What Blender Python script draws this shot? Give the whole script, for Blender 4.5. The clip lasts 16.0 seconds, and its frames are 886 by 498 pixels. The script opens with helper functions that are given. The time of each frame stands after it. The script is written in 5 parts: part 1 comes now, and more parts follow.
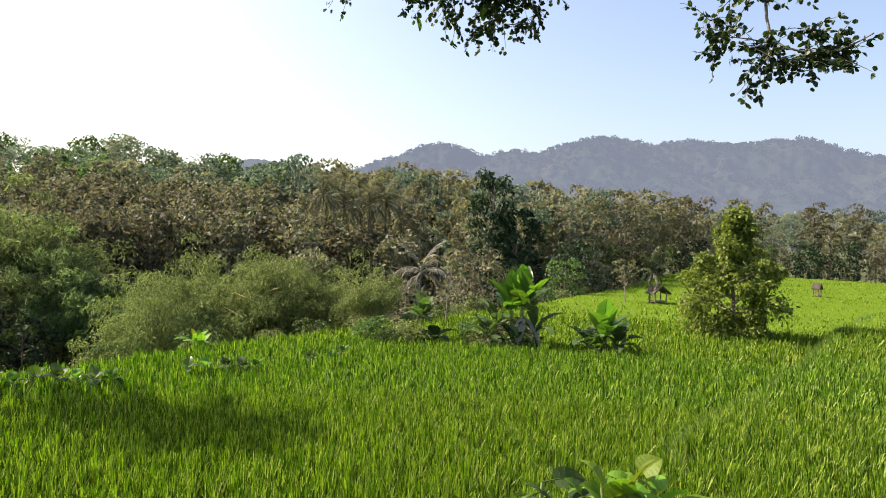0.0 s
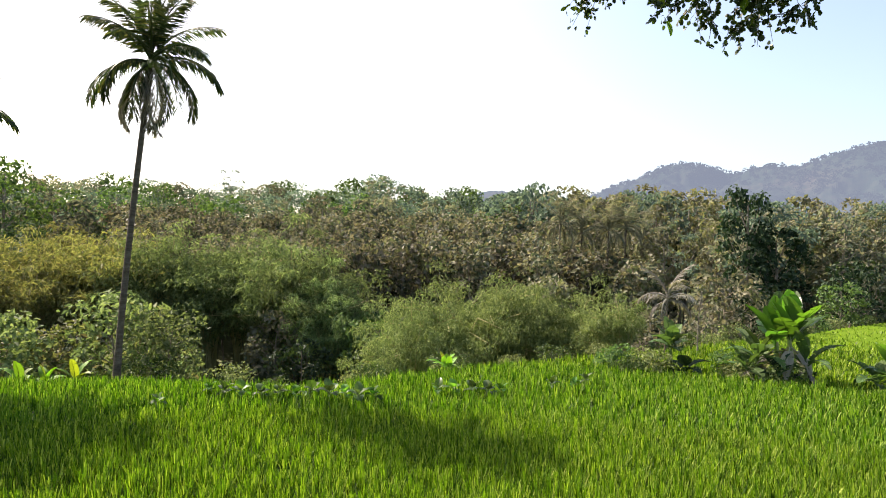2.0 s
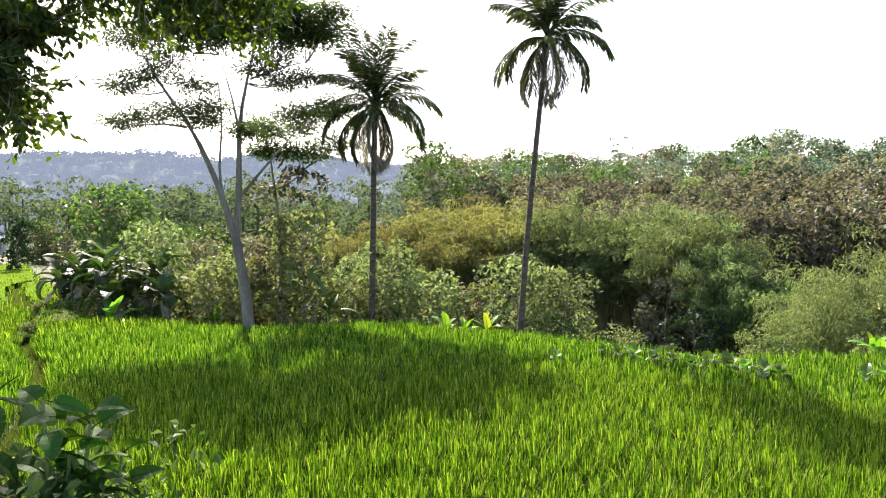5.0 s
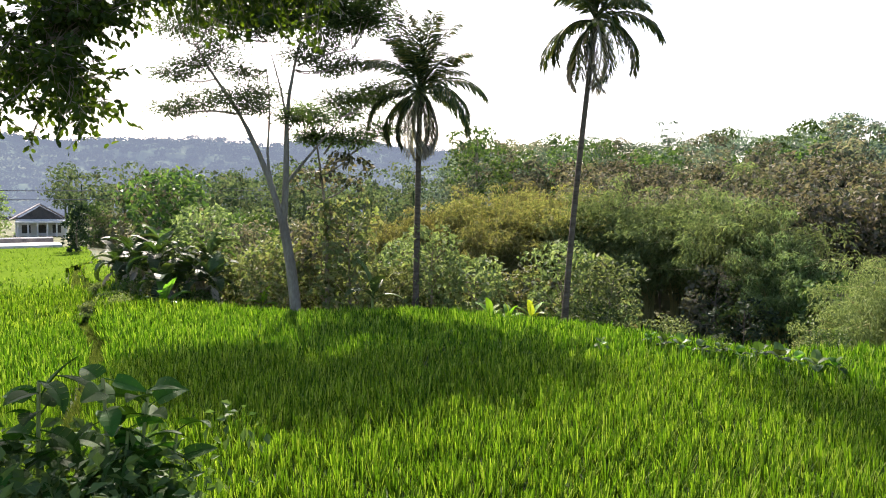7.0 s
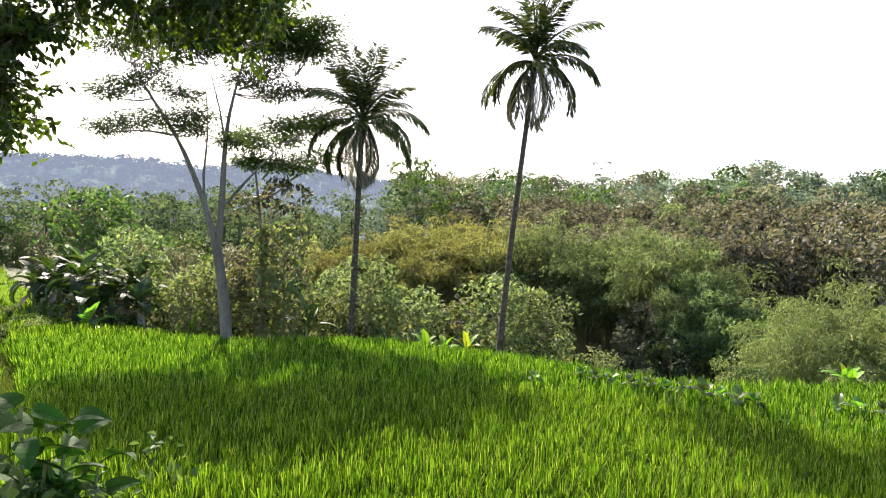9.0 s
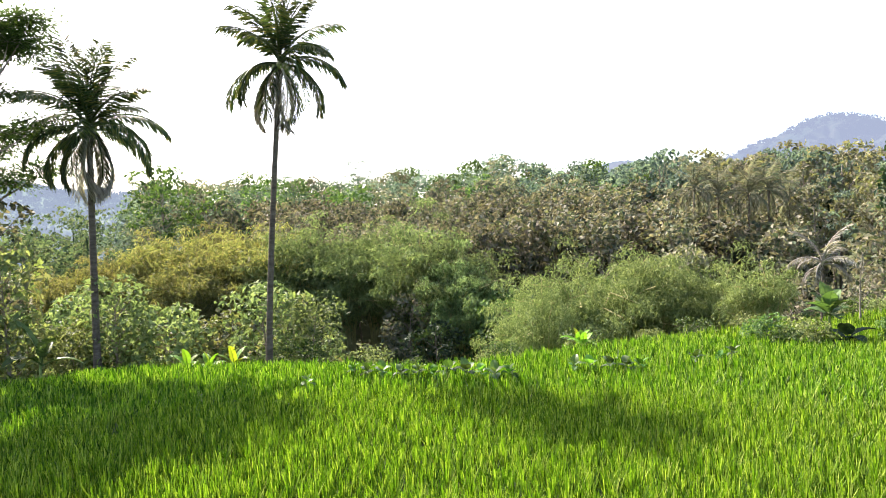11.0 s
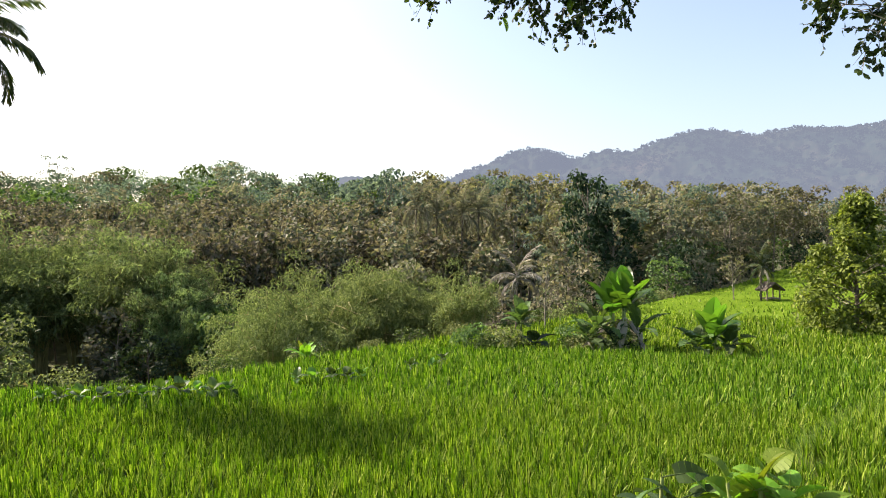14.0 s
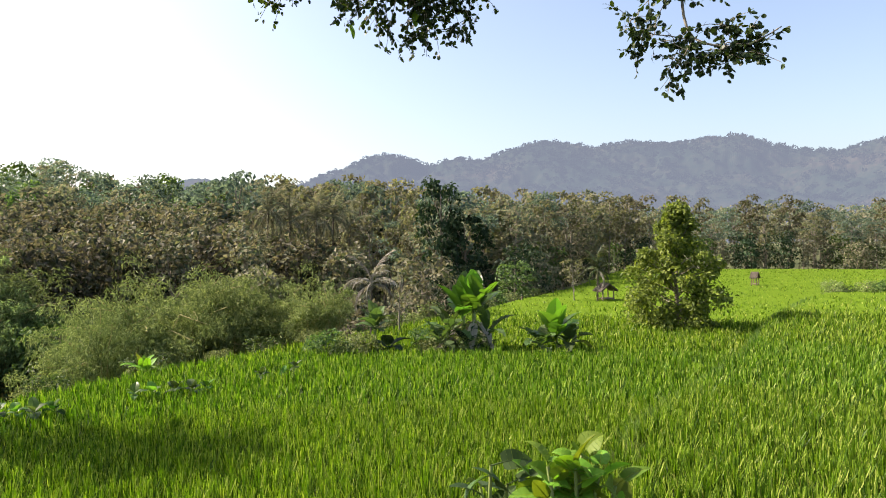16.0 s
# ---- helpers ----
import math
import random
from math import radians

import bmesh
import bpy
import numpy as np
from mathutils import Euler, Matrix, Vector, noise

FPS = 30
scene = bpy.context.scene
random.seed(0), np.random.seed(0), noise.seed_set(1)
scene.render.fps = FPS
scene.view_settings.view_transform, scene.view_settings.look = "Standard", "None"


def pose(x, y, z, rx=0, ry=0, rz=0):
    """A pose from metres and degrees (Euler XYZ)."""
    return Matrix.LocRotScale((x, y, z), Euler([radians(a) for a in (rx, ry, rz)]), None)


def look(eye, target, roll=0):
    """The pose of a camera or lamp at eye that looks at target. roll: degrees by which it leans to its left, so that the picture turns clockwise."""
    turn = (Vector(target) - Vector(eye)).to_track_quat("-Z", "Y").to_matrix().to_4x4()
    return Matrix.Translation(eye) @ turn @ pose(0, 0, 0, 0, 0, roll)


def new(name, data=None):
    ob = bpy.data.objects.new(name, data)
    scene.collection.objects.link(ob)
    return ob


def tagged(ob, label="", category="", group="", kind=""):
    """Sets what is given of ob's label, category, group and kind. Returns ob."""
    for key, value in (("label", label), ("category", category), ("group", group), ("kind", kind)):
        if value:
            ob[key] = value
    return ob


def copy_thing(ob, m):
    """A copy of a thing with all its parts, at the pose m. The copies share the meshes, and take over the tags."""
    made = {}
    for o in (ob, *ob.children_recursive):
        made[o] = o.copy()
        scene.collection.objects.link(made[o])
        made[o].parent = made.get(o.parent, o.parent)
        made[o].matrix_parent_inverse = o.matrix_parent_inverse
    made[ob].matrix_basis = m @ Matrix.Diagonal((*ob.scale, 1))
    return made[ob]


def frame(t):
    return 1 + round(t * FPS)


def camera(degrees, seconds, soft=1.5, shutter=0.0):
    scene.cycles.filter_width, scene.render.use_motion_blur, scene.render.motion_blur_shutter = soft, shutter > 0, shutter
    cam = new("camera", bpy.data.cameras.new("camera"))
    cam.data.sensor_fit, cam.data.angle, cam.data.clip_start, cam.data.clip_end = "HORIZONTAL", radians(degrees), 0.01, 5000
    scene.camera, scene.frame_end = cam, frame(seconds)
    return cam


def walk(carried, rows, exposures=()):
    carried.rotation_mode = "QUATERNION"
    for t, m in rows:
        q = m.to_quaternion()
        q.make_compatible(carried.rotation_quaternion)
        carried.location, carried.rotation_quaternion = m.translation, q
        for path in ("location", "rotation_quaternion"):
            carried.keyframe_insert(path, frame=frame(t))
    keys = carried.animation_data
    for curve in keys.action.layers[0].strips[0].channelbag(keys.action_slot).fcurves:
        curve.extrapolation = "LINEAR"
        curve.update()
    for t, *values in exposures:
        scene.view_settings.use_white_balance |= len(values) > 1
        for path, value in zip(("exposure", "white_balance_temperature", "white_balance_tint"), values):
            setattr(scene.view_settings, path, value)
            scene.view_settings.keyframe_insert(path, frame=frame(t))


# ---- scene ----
cam = camera(67.5, 16.0, 1.0)
ROWS = [
    (0.0, 0.032, -0.027, 4.543, -1.35, -2.02, -0.20),
    (0.5, -0.006, 0.017, 4.545, -0.98, -0.13, 4.41),
    (1.0, -0.047, 0.048, 4.535, -0.24, 0.03, 9.26),
    (1.5, -0.077, 0.073, 4.509, -0.89, -0.49, 15.24),
    (2.0, -0.100, 0.100, 4.470, 0.53, -0.75, 20.06),
    (2.5, -0.133, 0.124, 4.429, -0.55, -0.19, 26.50),
    (3.0, -0.176, 0.149, 4.406, -1.64, -0.74, 33.10),
    (3.5, -0.219, 0.165, 4.398, -1.93, -1.60, 40.95),
    (4.0, -0.250, 0.173, 4.401, -2.65, -1.10, 45.89),
    (4.5, -0.267, 0.174, 4.415, -2.19, -0.02, 50.37),
    (7.0, -0.282, 0.166, 4.424, -3.83, -0.28, 56.48),
    (7.5, -0.286, 0.146, 4.432, -3.24, -0.01, 57.43),
    (8.0, -0.268, 0.132, 4.438, -1.87, -1.69, 56.32),
    (10.5, -0.235, 0.121, 4.438, -1.48, 1.86, 37.07),
    (11.0, -0.194, 0.112, 4.442, -1.07, 2.65, 30.82),
    (11.5, -0.151, 0.091, 4.448, -0.94, 2.65, 27.35),
    (12.0, -0.112, 0.057, 4.452, -0.44, 2.13, 23.48),
    (12.5, -0.072, 0.023, 4.462, -0.54, 1.16, 19.00),
    (13.0, -0.046, -0.004, 4.470, -0.93, 1.65, 16.00),
    (13.5, -0.026, -0.009, 4.476, -1.17, 1.61, 12.49),
    (14.0, -0.004, -0.022, 4.477, -0.73, 0.87, 7.83),
    (14.5, 0.026, -0.051, 4.476, -0.72, 1.20, 4.46),
    (15.0, 0.056, -0.077, 4.471, -0.57, 0.84, 1.55),
    (15.5, 0.072, -0.093, 4.471, -0.15, 1.03, -1.63),
    (16.0, 0.083, -0.104, 4.472, -0.48, 1.02, -4.56),
]
EXPOSURES = [(0, 1.41, 6900, 16), (1.5, 1.61, 6900, 16), (2.5, 1.7, 6700, 17), (3, 1.91, 6500, 18), (3.5, 2.25, 6500, 18), (4, 2.65, 6500, 18), (4.5, 2.33, 6500, 20), (7, 1.72, 6500, 20), (8, 1.7, 6500, 20), (10.5, 2.28, 6500, 20), (11, 2.28, 6500, 18), (11.5, 2.07, 6500, 18), (12.5, 1.59, 6700, 17), (13.5, 1.64, 6700, 17), (14, 1.54, 6900, 16), (16, 1.46, 6900, 16)]
walk(cam, [(t, pose(x, y, z, 90 + pitch, roll, yaw)) for t, x, y, z, pitch, roll, yaw in ROWS], EXPOSURES)

# ---- light ----
SUN_AZ, SUN_EL = 73.0, 42.0      # degrees left of +y, degrees up
TO_SUN = Vector((-math.sin(radians(SUN_AZ)) * math.cos(radians(SUN_EL)), math.cos(radians(SUN_AZ)) * math.cos(radians(SUN_EL)), math.sin(radians(SUN_EL))))
sun = new("sun", bpy.data.lights.new("sun", "SUN"))
sun.data.energy, sun.data.angle, sun.data.color = 5.0, radians(0.6), (1.0, 0.92, 0.78)
sun.matrix_world = look(TO_SUN * 200, (0, 0, 0))
world = bpy.data.worlds.new("sky")
scene.world = world
world.use_nodes = True
wn = world.node_tree.nodes
sky = wn.new("ShaderNodeTexSky")
sky.sky_type, sky.sun_disc = "NISHITA", False
sky.sun_elevation, sky.sun_rotation = radians(SUN_EL), radians(-SUN_AZ)
sky.air_density, sky.dust_density, sky.ozone_density = 1.0, 3.0, 1.0
wn["Background"].inputs["Strength"].default_value = 0.106
world.node_tree.links.new(sky.outputs[0], wn["Background"].inputs["Color"])


# ---- materials ----
def mat_base(name):
    m = bpy.data.materials.new(name)
    m.use_nodes = True
    nt = m.node_tree
    return m, nt, nt.nodes, nt.nodes["Principled BSDF"]


def ramp_node(nt, cols):
    r = nt.nodes.new("ShaderNodeValToRGB")
    els = r.color_ramp.elements
    while len(els) < len(cols):
        els.new(0.5)
    for i, c in enumerate(cols):
        els[i].position = i / max(1, len(cols) - 1)
        els[i].color = (*c, 1)
    return r


def leaf_mat(name, cols, trans=0.45, rough=0.65, glow=(1.25, 1.3, 0.6), spec=0.12, vary=0.35):
    """Leaf: colour differs leaf by leaf and plant by plant; part of the light passes through."""
    m, nt, n, p = mat_base(name)
    geo, info = n.new("ShaderNodeNewGeometry"), n.new("ShaderNodeObjectInfo")
    r = ramp_node(nt, [tuple(v * 0.72 for v in c) for c in cols])
    nt.links.new(geo.outputs["Random Per Island"], r.inputs[0])
    hs = n.new("ShaderNodeHueSaturation")
    mr = n.new("ShaderNodeMapRange")
    mr.inputs["To Min"].default_value, mr.inputs["To Max"].default_value = 1 - vary, 1 + vary
    nt.links.new(info.outputs["Random"], mr.inputs["Value"])
    nt.links.new(mr.outputs[0], hs.inputs["Value"])
    mh = n.new("ShaderNodeMapRange")
    mh.inputs["To Min"].default_value, mh.inputs["To Max"].default_value = 0.485, 0.515
    nt.links.new(info.outputs["Random"], mh.inputs["Value"])
    nt.links.new(mh.outputs[0], hs.inputs["Hue"])
    nt.links.new(r.outputs[0], hs.inputs["Color"])
    nt.links.new(hs.outputs[0], p.inputs["Base Color"])
    p.inputs["Roughness"].default_value = rough
    p.inputs["Specular IOR Level"].default_value = spec
    tr = n.new("ShaderNodeBsdfTranslucent")
    mul = n.new("ShaderNodeMix")
    mul.data_type, mul.blend_type = "RGBA", "MULTIPLY"
    mul.inputs["Factor"].default_value = 1.0
    nt.links.new(hs.outputs[0], mul.inputs["A"])
    mul.inputs["B"].default_value = (*glow, 1)
    nt.links.new(mul.outputs["Result"], tr.inputs["Color"])
    mix = n.new("ShaderNodeMixShader")
    mix.inputs[0].default_value = trans
    nt.links.new(p.outputs[0], mix.inputs[1])
    nt.links.new(tr.outputs[0], mix.inputs[2])
    nt.links.new(mix.outputs[0], n["Material Output"].inputs["Surface"])
    return m


def rough_mat(name, cols, scale=2.0, rough=0.9, bump=0.4, fine=6.0, stretch=(1, 1, 1), metal=0.0):
    """A weathered surface: colour noise at two scales and relief."""
    m, nt, n, p = mat_base(name)
    co, mp = n.new("ShaderNodeTexCoord"), n.new("ShaderNodeMapping")
    mp.inputs["Scale"].default_value = stretch
    nt.links.new(co.outputs["Object"], mp.inputs["Vector"])
    a, b = n.new("ShaderNodeTexNoise"), n.new("ShaderNodeTexNoise")
    a.inputs["Scale"].default_value, b.inputs["Scale"].default_value = scale, scale * fine
    a.inputs["Detail"].default_value = b.inputs["Detail"].default_value = 5
    for t in (a, b):
        nt.links.new(mp.outputs[0], t.inputs["Vector"])
    mx = n.new("ShaderNodeMath")
    mx.operation = "MULTIPLY_ADD"
    mx.inputs[1].default_value, mx.inputs[2].default_value = 0.55, 0.0
    nt.links.new(b.outputs[0], mx.inputs[0])
    ad = n.new("ShaderNodeMath")
    ad.operation = "MULTIPLY_ADD"
    ad.inputs[1].default_value = 0.9
    nt.links.new(a.outputs[0], ad.inputs[0])
    nt.links.new(mx.outputs[0], ad.inputs[2])
    mr = n.new("ShaderNodeMapRange")
    mr.inputs["From Min"].default_value, mr.inputs["From Max"].default_value = 0.5, 0.95
    nt.links.new(ad.outputs[0], mr.inputs["Value"])
    r = ramp_node(nt, cols)
    nt.links.new(mr.outputs[0], r.inputs[0])
    nt.links.new(r.outputs[0], p.inputs["Base Color"])
    p.inputs["Roughness"].default_value, p.inputs["Metallic"].default_value = rough, metal
    p.inputs["Specular IOR Level"].default_value = 0.25
    bm = n.new("ShaderNodeBump")
    bm.inputs["Strength"].default_value, bm.inputs["Distance"].default_value = bump, 0.05
    nt.links.new(b.outputs[0], bm.inputs["Height"])
    nt.links.new(bm.outputs[0], p.inputs["Normal"])
    return m


RICE = leaf_mat("rice_blade", [(0.015, 0.045, 0.004), (0.06, 0.135, 0.009), (0.13, 0.24, 0.018), (0.212, 0.33, 0.03), (0.41, 0.475, 0.11)], 0.34, 0.45, (1.15, 1.42, 0.35), 0.15, 0.0)
GRASS_DRY = leaf_mat("trodden_grass", [(0.14, 0.19, 0.05), (0.22, 0.25, 0.08), (0.3, 0.28, 0.13)], 0.35)
GRASS = leaf_mat("bund_grass", [(0.07, 0.14, 0.025), (0.13, 0.21, 0.045), (0.24, 0.29, 0.10)], 0.4)
# Teak, dry and bamboo leaves: colours slightly lifted and blued for distance haze.
TEAK = leaf_mat("teak_leaf", [(0.042, 0.062, 0.042), (0.095, 0.12, 0.066), (0.17, 0.185, 0.095), (0.155, 0.14, 0.10), (0.28, 0.265, 0.175), (0.11, 0.105, 0.08)], 0.34, 0.6, (1.15, 1.12, 0.75), 0.12)
GREEN = leaf_mat("broad_leaf", [(0.045, 0.088, 0.03), (0.085, 0.145, 0.045), (0.14, 0.21, 0.065)], 0.35, 0.55, spec=0.18)
DARK = leaf_mat("dark_leaf", [(0.018, 0.036, 0.02), (0.032, 0.06, 0.03), (0.055, 0.088, 0.042)], 0.2, 0.6, spec=0.1)
BROWNISH = leaf_mat("dry_leaf", [(0.12, 0.12, 0.085), (0.19, 0.172, 0.125), (0.165, 0.185, 0.10), (0.265, 0.235, 0.18)], 0.38)
ALBIZIA = leaf_mat("feather_leaf", [(0.045, 0.085, 0.03), (0.075, 0.125, 0.042), (0.12, 0.18, 0.06)], 0.35)
BAMBOO = leaf_mat("bamboo_leaf", [(0.105, 0.142, 0.055), (0.205, 0.26, 0.095), (0.345, 0.40, 0.17)], 0.32, glow=(1.2, 1.22, 0.75), vary=0.2)
BAMBOO_DK = leaf_mat("bamboo_leaf_deep", [(0.10, 0.145, 0.06), (0.195, 0.26, 0.105), (0.32, 0.385, 0.17)], 0.38, glow=(1.15, 1.25, 0.75))
BAMBOO_YL = leaf_mat("bamboo_leaf_yellow", [(0.125, 0.14, 0.058), (0.205, 0.215, 0.085), (0.31, 0.305, 0.13), (0.185, 0.155, 0.075)], 0.4, vary=0.18)
SHRUB_YL = leaf_mat("shrub_leaf_pale", [(0.10, 0.14, 0.058), (0.175, 0.22, 0.09), (0.28, 0.31, 0.155), (0.16, 0.145, 0.09)], 0.38)
PALE = leaf_mat("pale_leaf", [(0.14, 0.14, 0.09), (0.26, 0.24, 0.18), (0.08, 0.11, 0.045)], 0.3)
BANANA = leaf_mat("banana_leaf", [(0.055, 0.14, 0.022), (0.085, 0.19, 0.028), (0.12, 0.24, 0.04)], 0.5, 0.35, (1.4, 1.5, 0.5), 0.5)
DRYPALM = leaf_mat("dry_frond", [(0.21, 0.19, 0.165), (0.36, 0.33, 0.29), (0.5, 0.47, 0.425)], 0.25)
COCONUT = leaf_mat("coconut_leaflet", [(0.03, 0.055, 0.026), (0.05, 0.085, 0.034), (0.085, 0.115, 0.042), (0.18, 0.165, 0.06)], 0.36, 0.4, spec=0.25)
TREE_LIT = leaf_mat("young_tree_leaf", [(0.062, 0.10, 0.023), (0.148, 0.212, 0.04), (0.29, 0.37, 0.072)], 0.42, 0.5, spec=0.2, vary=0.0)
# Shaded copy of the overhead leaf, its silhouette darkness put into the colour.
OVERHEAD_SHADED = leaf_mat("overhead_leaf_silhouette", [(0.022, 0.04, 0.016), (0.034, 0.06, 0.02), (0.06, 0.095, 0.026)], 0.25, 0.45, (1.6, 1.6, 0.4), 0.2)
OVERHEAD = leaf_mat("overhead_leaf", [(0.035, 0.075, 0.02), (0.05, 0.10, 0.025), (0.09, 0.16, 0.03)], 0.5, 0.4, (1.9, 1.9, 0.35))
GLOSSY = leaf_mat("glossy_thicket_leaf", [(0.03, 0.055, 0.022), (0.055, 0.095, 0.032), (0.095, 0.14, 0.05)], 0.25, 0.5, (1.3, 1.5, 0.4), 0.18)
TARO = leaf_mat("bund_plant_leaf", [(0.025, 0.08, 0.012), (0.04, 0.11, 0.016), (0.08, 0.17, 0.03)], 0.25, 0.6, (1.3, 1.5, 0.4), 0.08)
YOUNG = leaf_mat("young_yellow_leaf", [(0.10, 0.25, 0.02), (0.15, 0.32, 0.028), (0.36, 0.42, 0.035), (0.05, 0.15, 0.015)], 0.4, 0.6, (1.3, 1.3, 0.5), 0.3)
# Far leaves have the haze painted in, as paler and bluer base colours.
FAR = leaf_mat("hazed_foliage", [(0.10, 0.13, 0.092), (0.165, 0.185, 0.125), (0.225, 0.225, 0.16), (0.25, 0.22, 0.17)], 0.4, 0.8, (1.2, 1.2, 0.78), 0.02)
FAR_GREEN = leaf_mat("hazed_foliage_green", [(0.085, 0.13, 0.11), (0.15, 0.205, 0.155), (0.215, 0.265, 0.185)], 0.4, 0.8, (1.1, 1.2, 0.85), 0.02)
VALLEY = leaf_mat("hazed_valley_foliage", [(0.07, 0.12, 0.075), (0.13, 0.195, 0.10), (0.2, 0.27, 0.13), (0.15, 0.165, 0.105)], 0.38, 0.8, (1.1, 1.2, 0.8), 0.02)
BARK = rough_mat("bark_grey_brown", [(0.10, 0.08, 0.06), (0.20, 0.17, 0.13), (0.28, 0.25, 0.2)], 3, 0.9, 0.6, 7, (1, 1, 0.25))
BARK_PALE = rough_mat("bark_pale", [(0.11, 0.095, 0.075), (0.17, 0.15, 0.12), (0.25, 0.23, 0.19)], 2.5, 0.85, 0.4, 7, (1, 1, 0.3))
PALM_BARK = rough_mat("palm_bark", [(0.055, 0.043, 0.033), (0.10, 0.08, 0.06), (0.14, 0.12, 0.095)], 3, 0.95, 0.7, 5, (0.6, 0.6, 3))
STEM = rough_mat("green_stem", [(0.10, 0.16, 0.04), (0.18, 0.24, 0.07), (0.26, 0.24, 0.12)], 5, 0.6, 0.2, 5, (1, 1, 0.3))
CULM = rough_mat("bamboo_culm", [(0.16, 0.15, 0.05), (0.26, 0.24, 0.09), (0.32, 0.28, 0.14)], 3, 0.6, 0.2, 5, (1, 1, 0.3))
SOIL = rough_mat("ground_soil", [(0.035, 0.04, 0.015), (0.06, 0.075, 0.025), (0.10, 0.09, 0.045)], 0.35, 0.95, 0.7, 9)
RICE_TOP = rough_mat("rice_top", [(0.06, 0.108, 0.01), (0.072, 0.122, 0.012), (0.085, 0.138, 0.015)], 0.4, 1.0, 0.1, 14, (1, 1, 0.4))
RICE_TOP.node_tree.nodes["Principled BSDF"].inputs["Specular IOR Level"].default_value = 0.0
# Floor colour lowered to paint deep shade into the gaps between rice tufts.
PADDY = rough_mat("shaded_paddy_floor", [(0.012, 0.026, 0.006), (0.022, 0.042, 0.009), (0.035, 0.055, 0.014)], 0.5, 0.9, 0.6, 9)
MUD = rough_mat("bund_soil", [(0.06, 0.07, 0.025), (0.09, 0.10, 0.04), (0.14, 0.12, 0.07)], 1.2, 0.95, 0.7, 8)


# ---- mesh tools ----
RNG = np.random.default_rng(7)


def unit(v):
    return v / np.maximum(np.linalg.norm(v, axis=-1, keepdims=True), 1e-9)


def mesh_np(name, V, F, mat, smooth=False):
    """A mesh from arrays of corners and quads."""
    V, F = np.asarray(V, np.float32), np.asarray(F, np.int32)
    me = bpy.data.meshes.new(name)
    me.vertices.add(len(V))
    me.vertices.foreach_set("co", V.ravel())
    me.loops.add(F.size)
    me.loops.foreach_set("vertex_index", F.ravel())
    me.polygons.add(len(F))
    me.polygons.foreach_set("loop_start", np.arange(0, F.size, F.shape[1], dtype=np.int32))
    me.polygons.foreach_set("use_smooth", np.full(len(F), smooth, dtype=bool))
    me.update(calc_edges=True)
    me.validate()
    me.materials.append(mat)
    return me


def join(geos):
    Vs, Fs, k = [], [], 0
    for V, F in geos:
        Vs.append(V)
        Fs.append(F + k)
        k += len(V)
    return np.concatenate(Vs), np.concatenate(Fs)


def part(name, geo, mat, parent=None, label="", smooth=False):
    ob = new(name, mesh_np(name, geo[0], geo[1], mat, smooth))
    ob.parent = parent
    return tagged(ob, label) if label else ob


def thing(name, label, category, group="", m=None):
    e = new(name)
    e.empty_display_size = 0.3
    tagged(e, label, category, group)
    if m is not None:
        e.matrix_basis = m
    return e


def tube(path, radii, sides=7):
    """A tapered tube along a path, closed at its end."""
    path, radii = np.asarray(path, float), np.asarray(radii, float)
    T = unit(np.gradient(path, axis=0))
    up = np.where(np.abs(T[:, 2:3]) > 0.9, [[1.0, 0, 0]], [[0, 0, 1.0]])
    A = unit(np.cross(T, up))
    for i in range(1, len(A)):
        if (A[i] * A[i - 1]).sum() < 0:
            A[i] = -A[i]
    B = np.cross(T, A)
    a = np.arange(sides) * 2 * np.pi / sides
    V = path[:, None] + radii[:, None, None] * (np.cos(a)[None, :, None] * A[:, None] + np.sin(a)[None, :, None] * B[:, None])
    k, s = np.meshgrid(np.arange(len(path) - 1), np.arange(sides), indexing="ij")
    s2 = (s + 1) % sides
    F = np.stack([k * sides + s, k * sides + s2, (k + 1) * sides + s2, (k + 1) * sides + s], -1).reshape(-1, 4)
    return V.reshape(-1, 3), F


def leaves(P, D, N, L, W, fold=0.15):
    """One pointed leaf for each base P, along D, facing N."""
    P, D = np.asarray(P, float), unit(np.asarray(D, float))
    S = unit(np.cross(D, N))
    N = np.cross(S, D)
    L, W = np.broadcast_to(L, len(P))[:, None], np.broadcast_to(W, len(P))[:, None]
    mid = P + D * L * 0.45
    V = np.stack([P, mid + S * W / 2 + N * W * fold, P + D * L - N * L * 0.12, mid - S * W / 2 + N * W * fold], 1).reshape(-1, 3)
    return V, np.arange(len(P) * 4).reshape(-1, 4)


def rand_dirs(rng, n):
    return unit(rng.normal(size=(n, 3)))


def clump_leaves(rng, centres, radius, n, L, W, flat=1.0, droop=0.35):
    """n leaves about each centre, pointing outwards and down."""
    c = np.repeat(np.asarray(centres, float), n, 0)
    r = np.repeat(np.broadcast_to(radius, len(centres)), n)[:, None]
    d = rand_dirs(rng, len(c))
    P = c + d * r * (rng.random((len(c), 1)) ** 0.5) * [1, 1, flat]
    D = unit(d * 0.8 + rand_dirs(rng, len(c)) * 0.7 - [0, 0, droop])
    N = unit(rand_dirs(rng, len(c)) * 0.7 + [0, 0, 0.8])
    s = 0.7 + 0.6 * rng.random(len(c))
    return leaves(P, D, N, L * s, W * s)


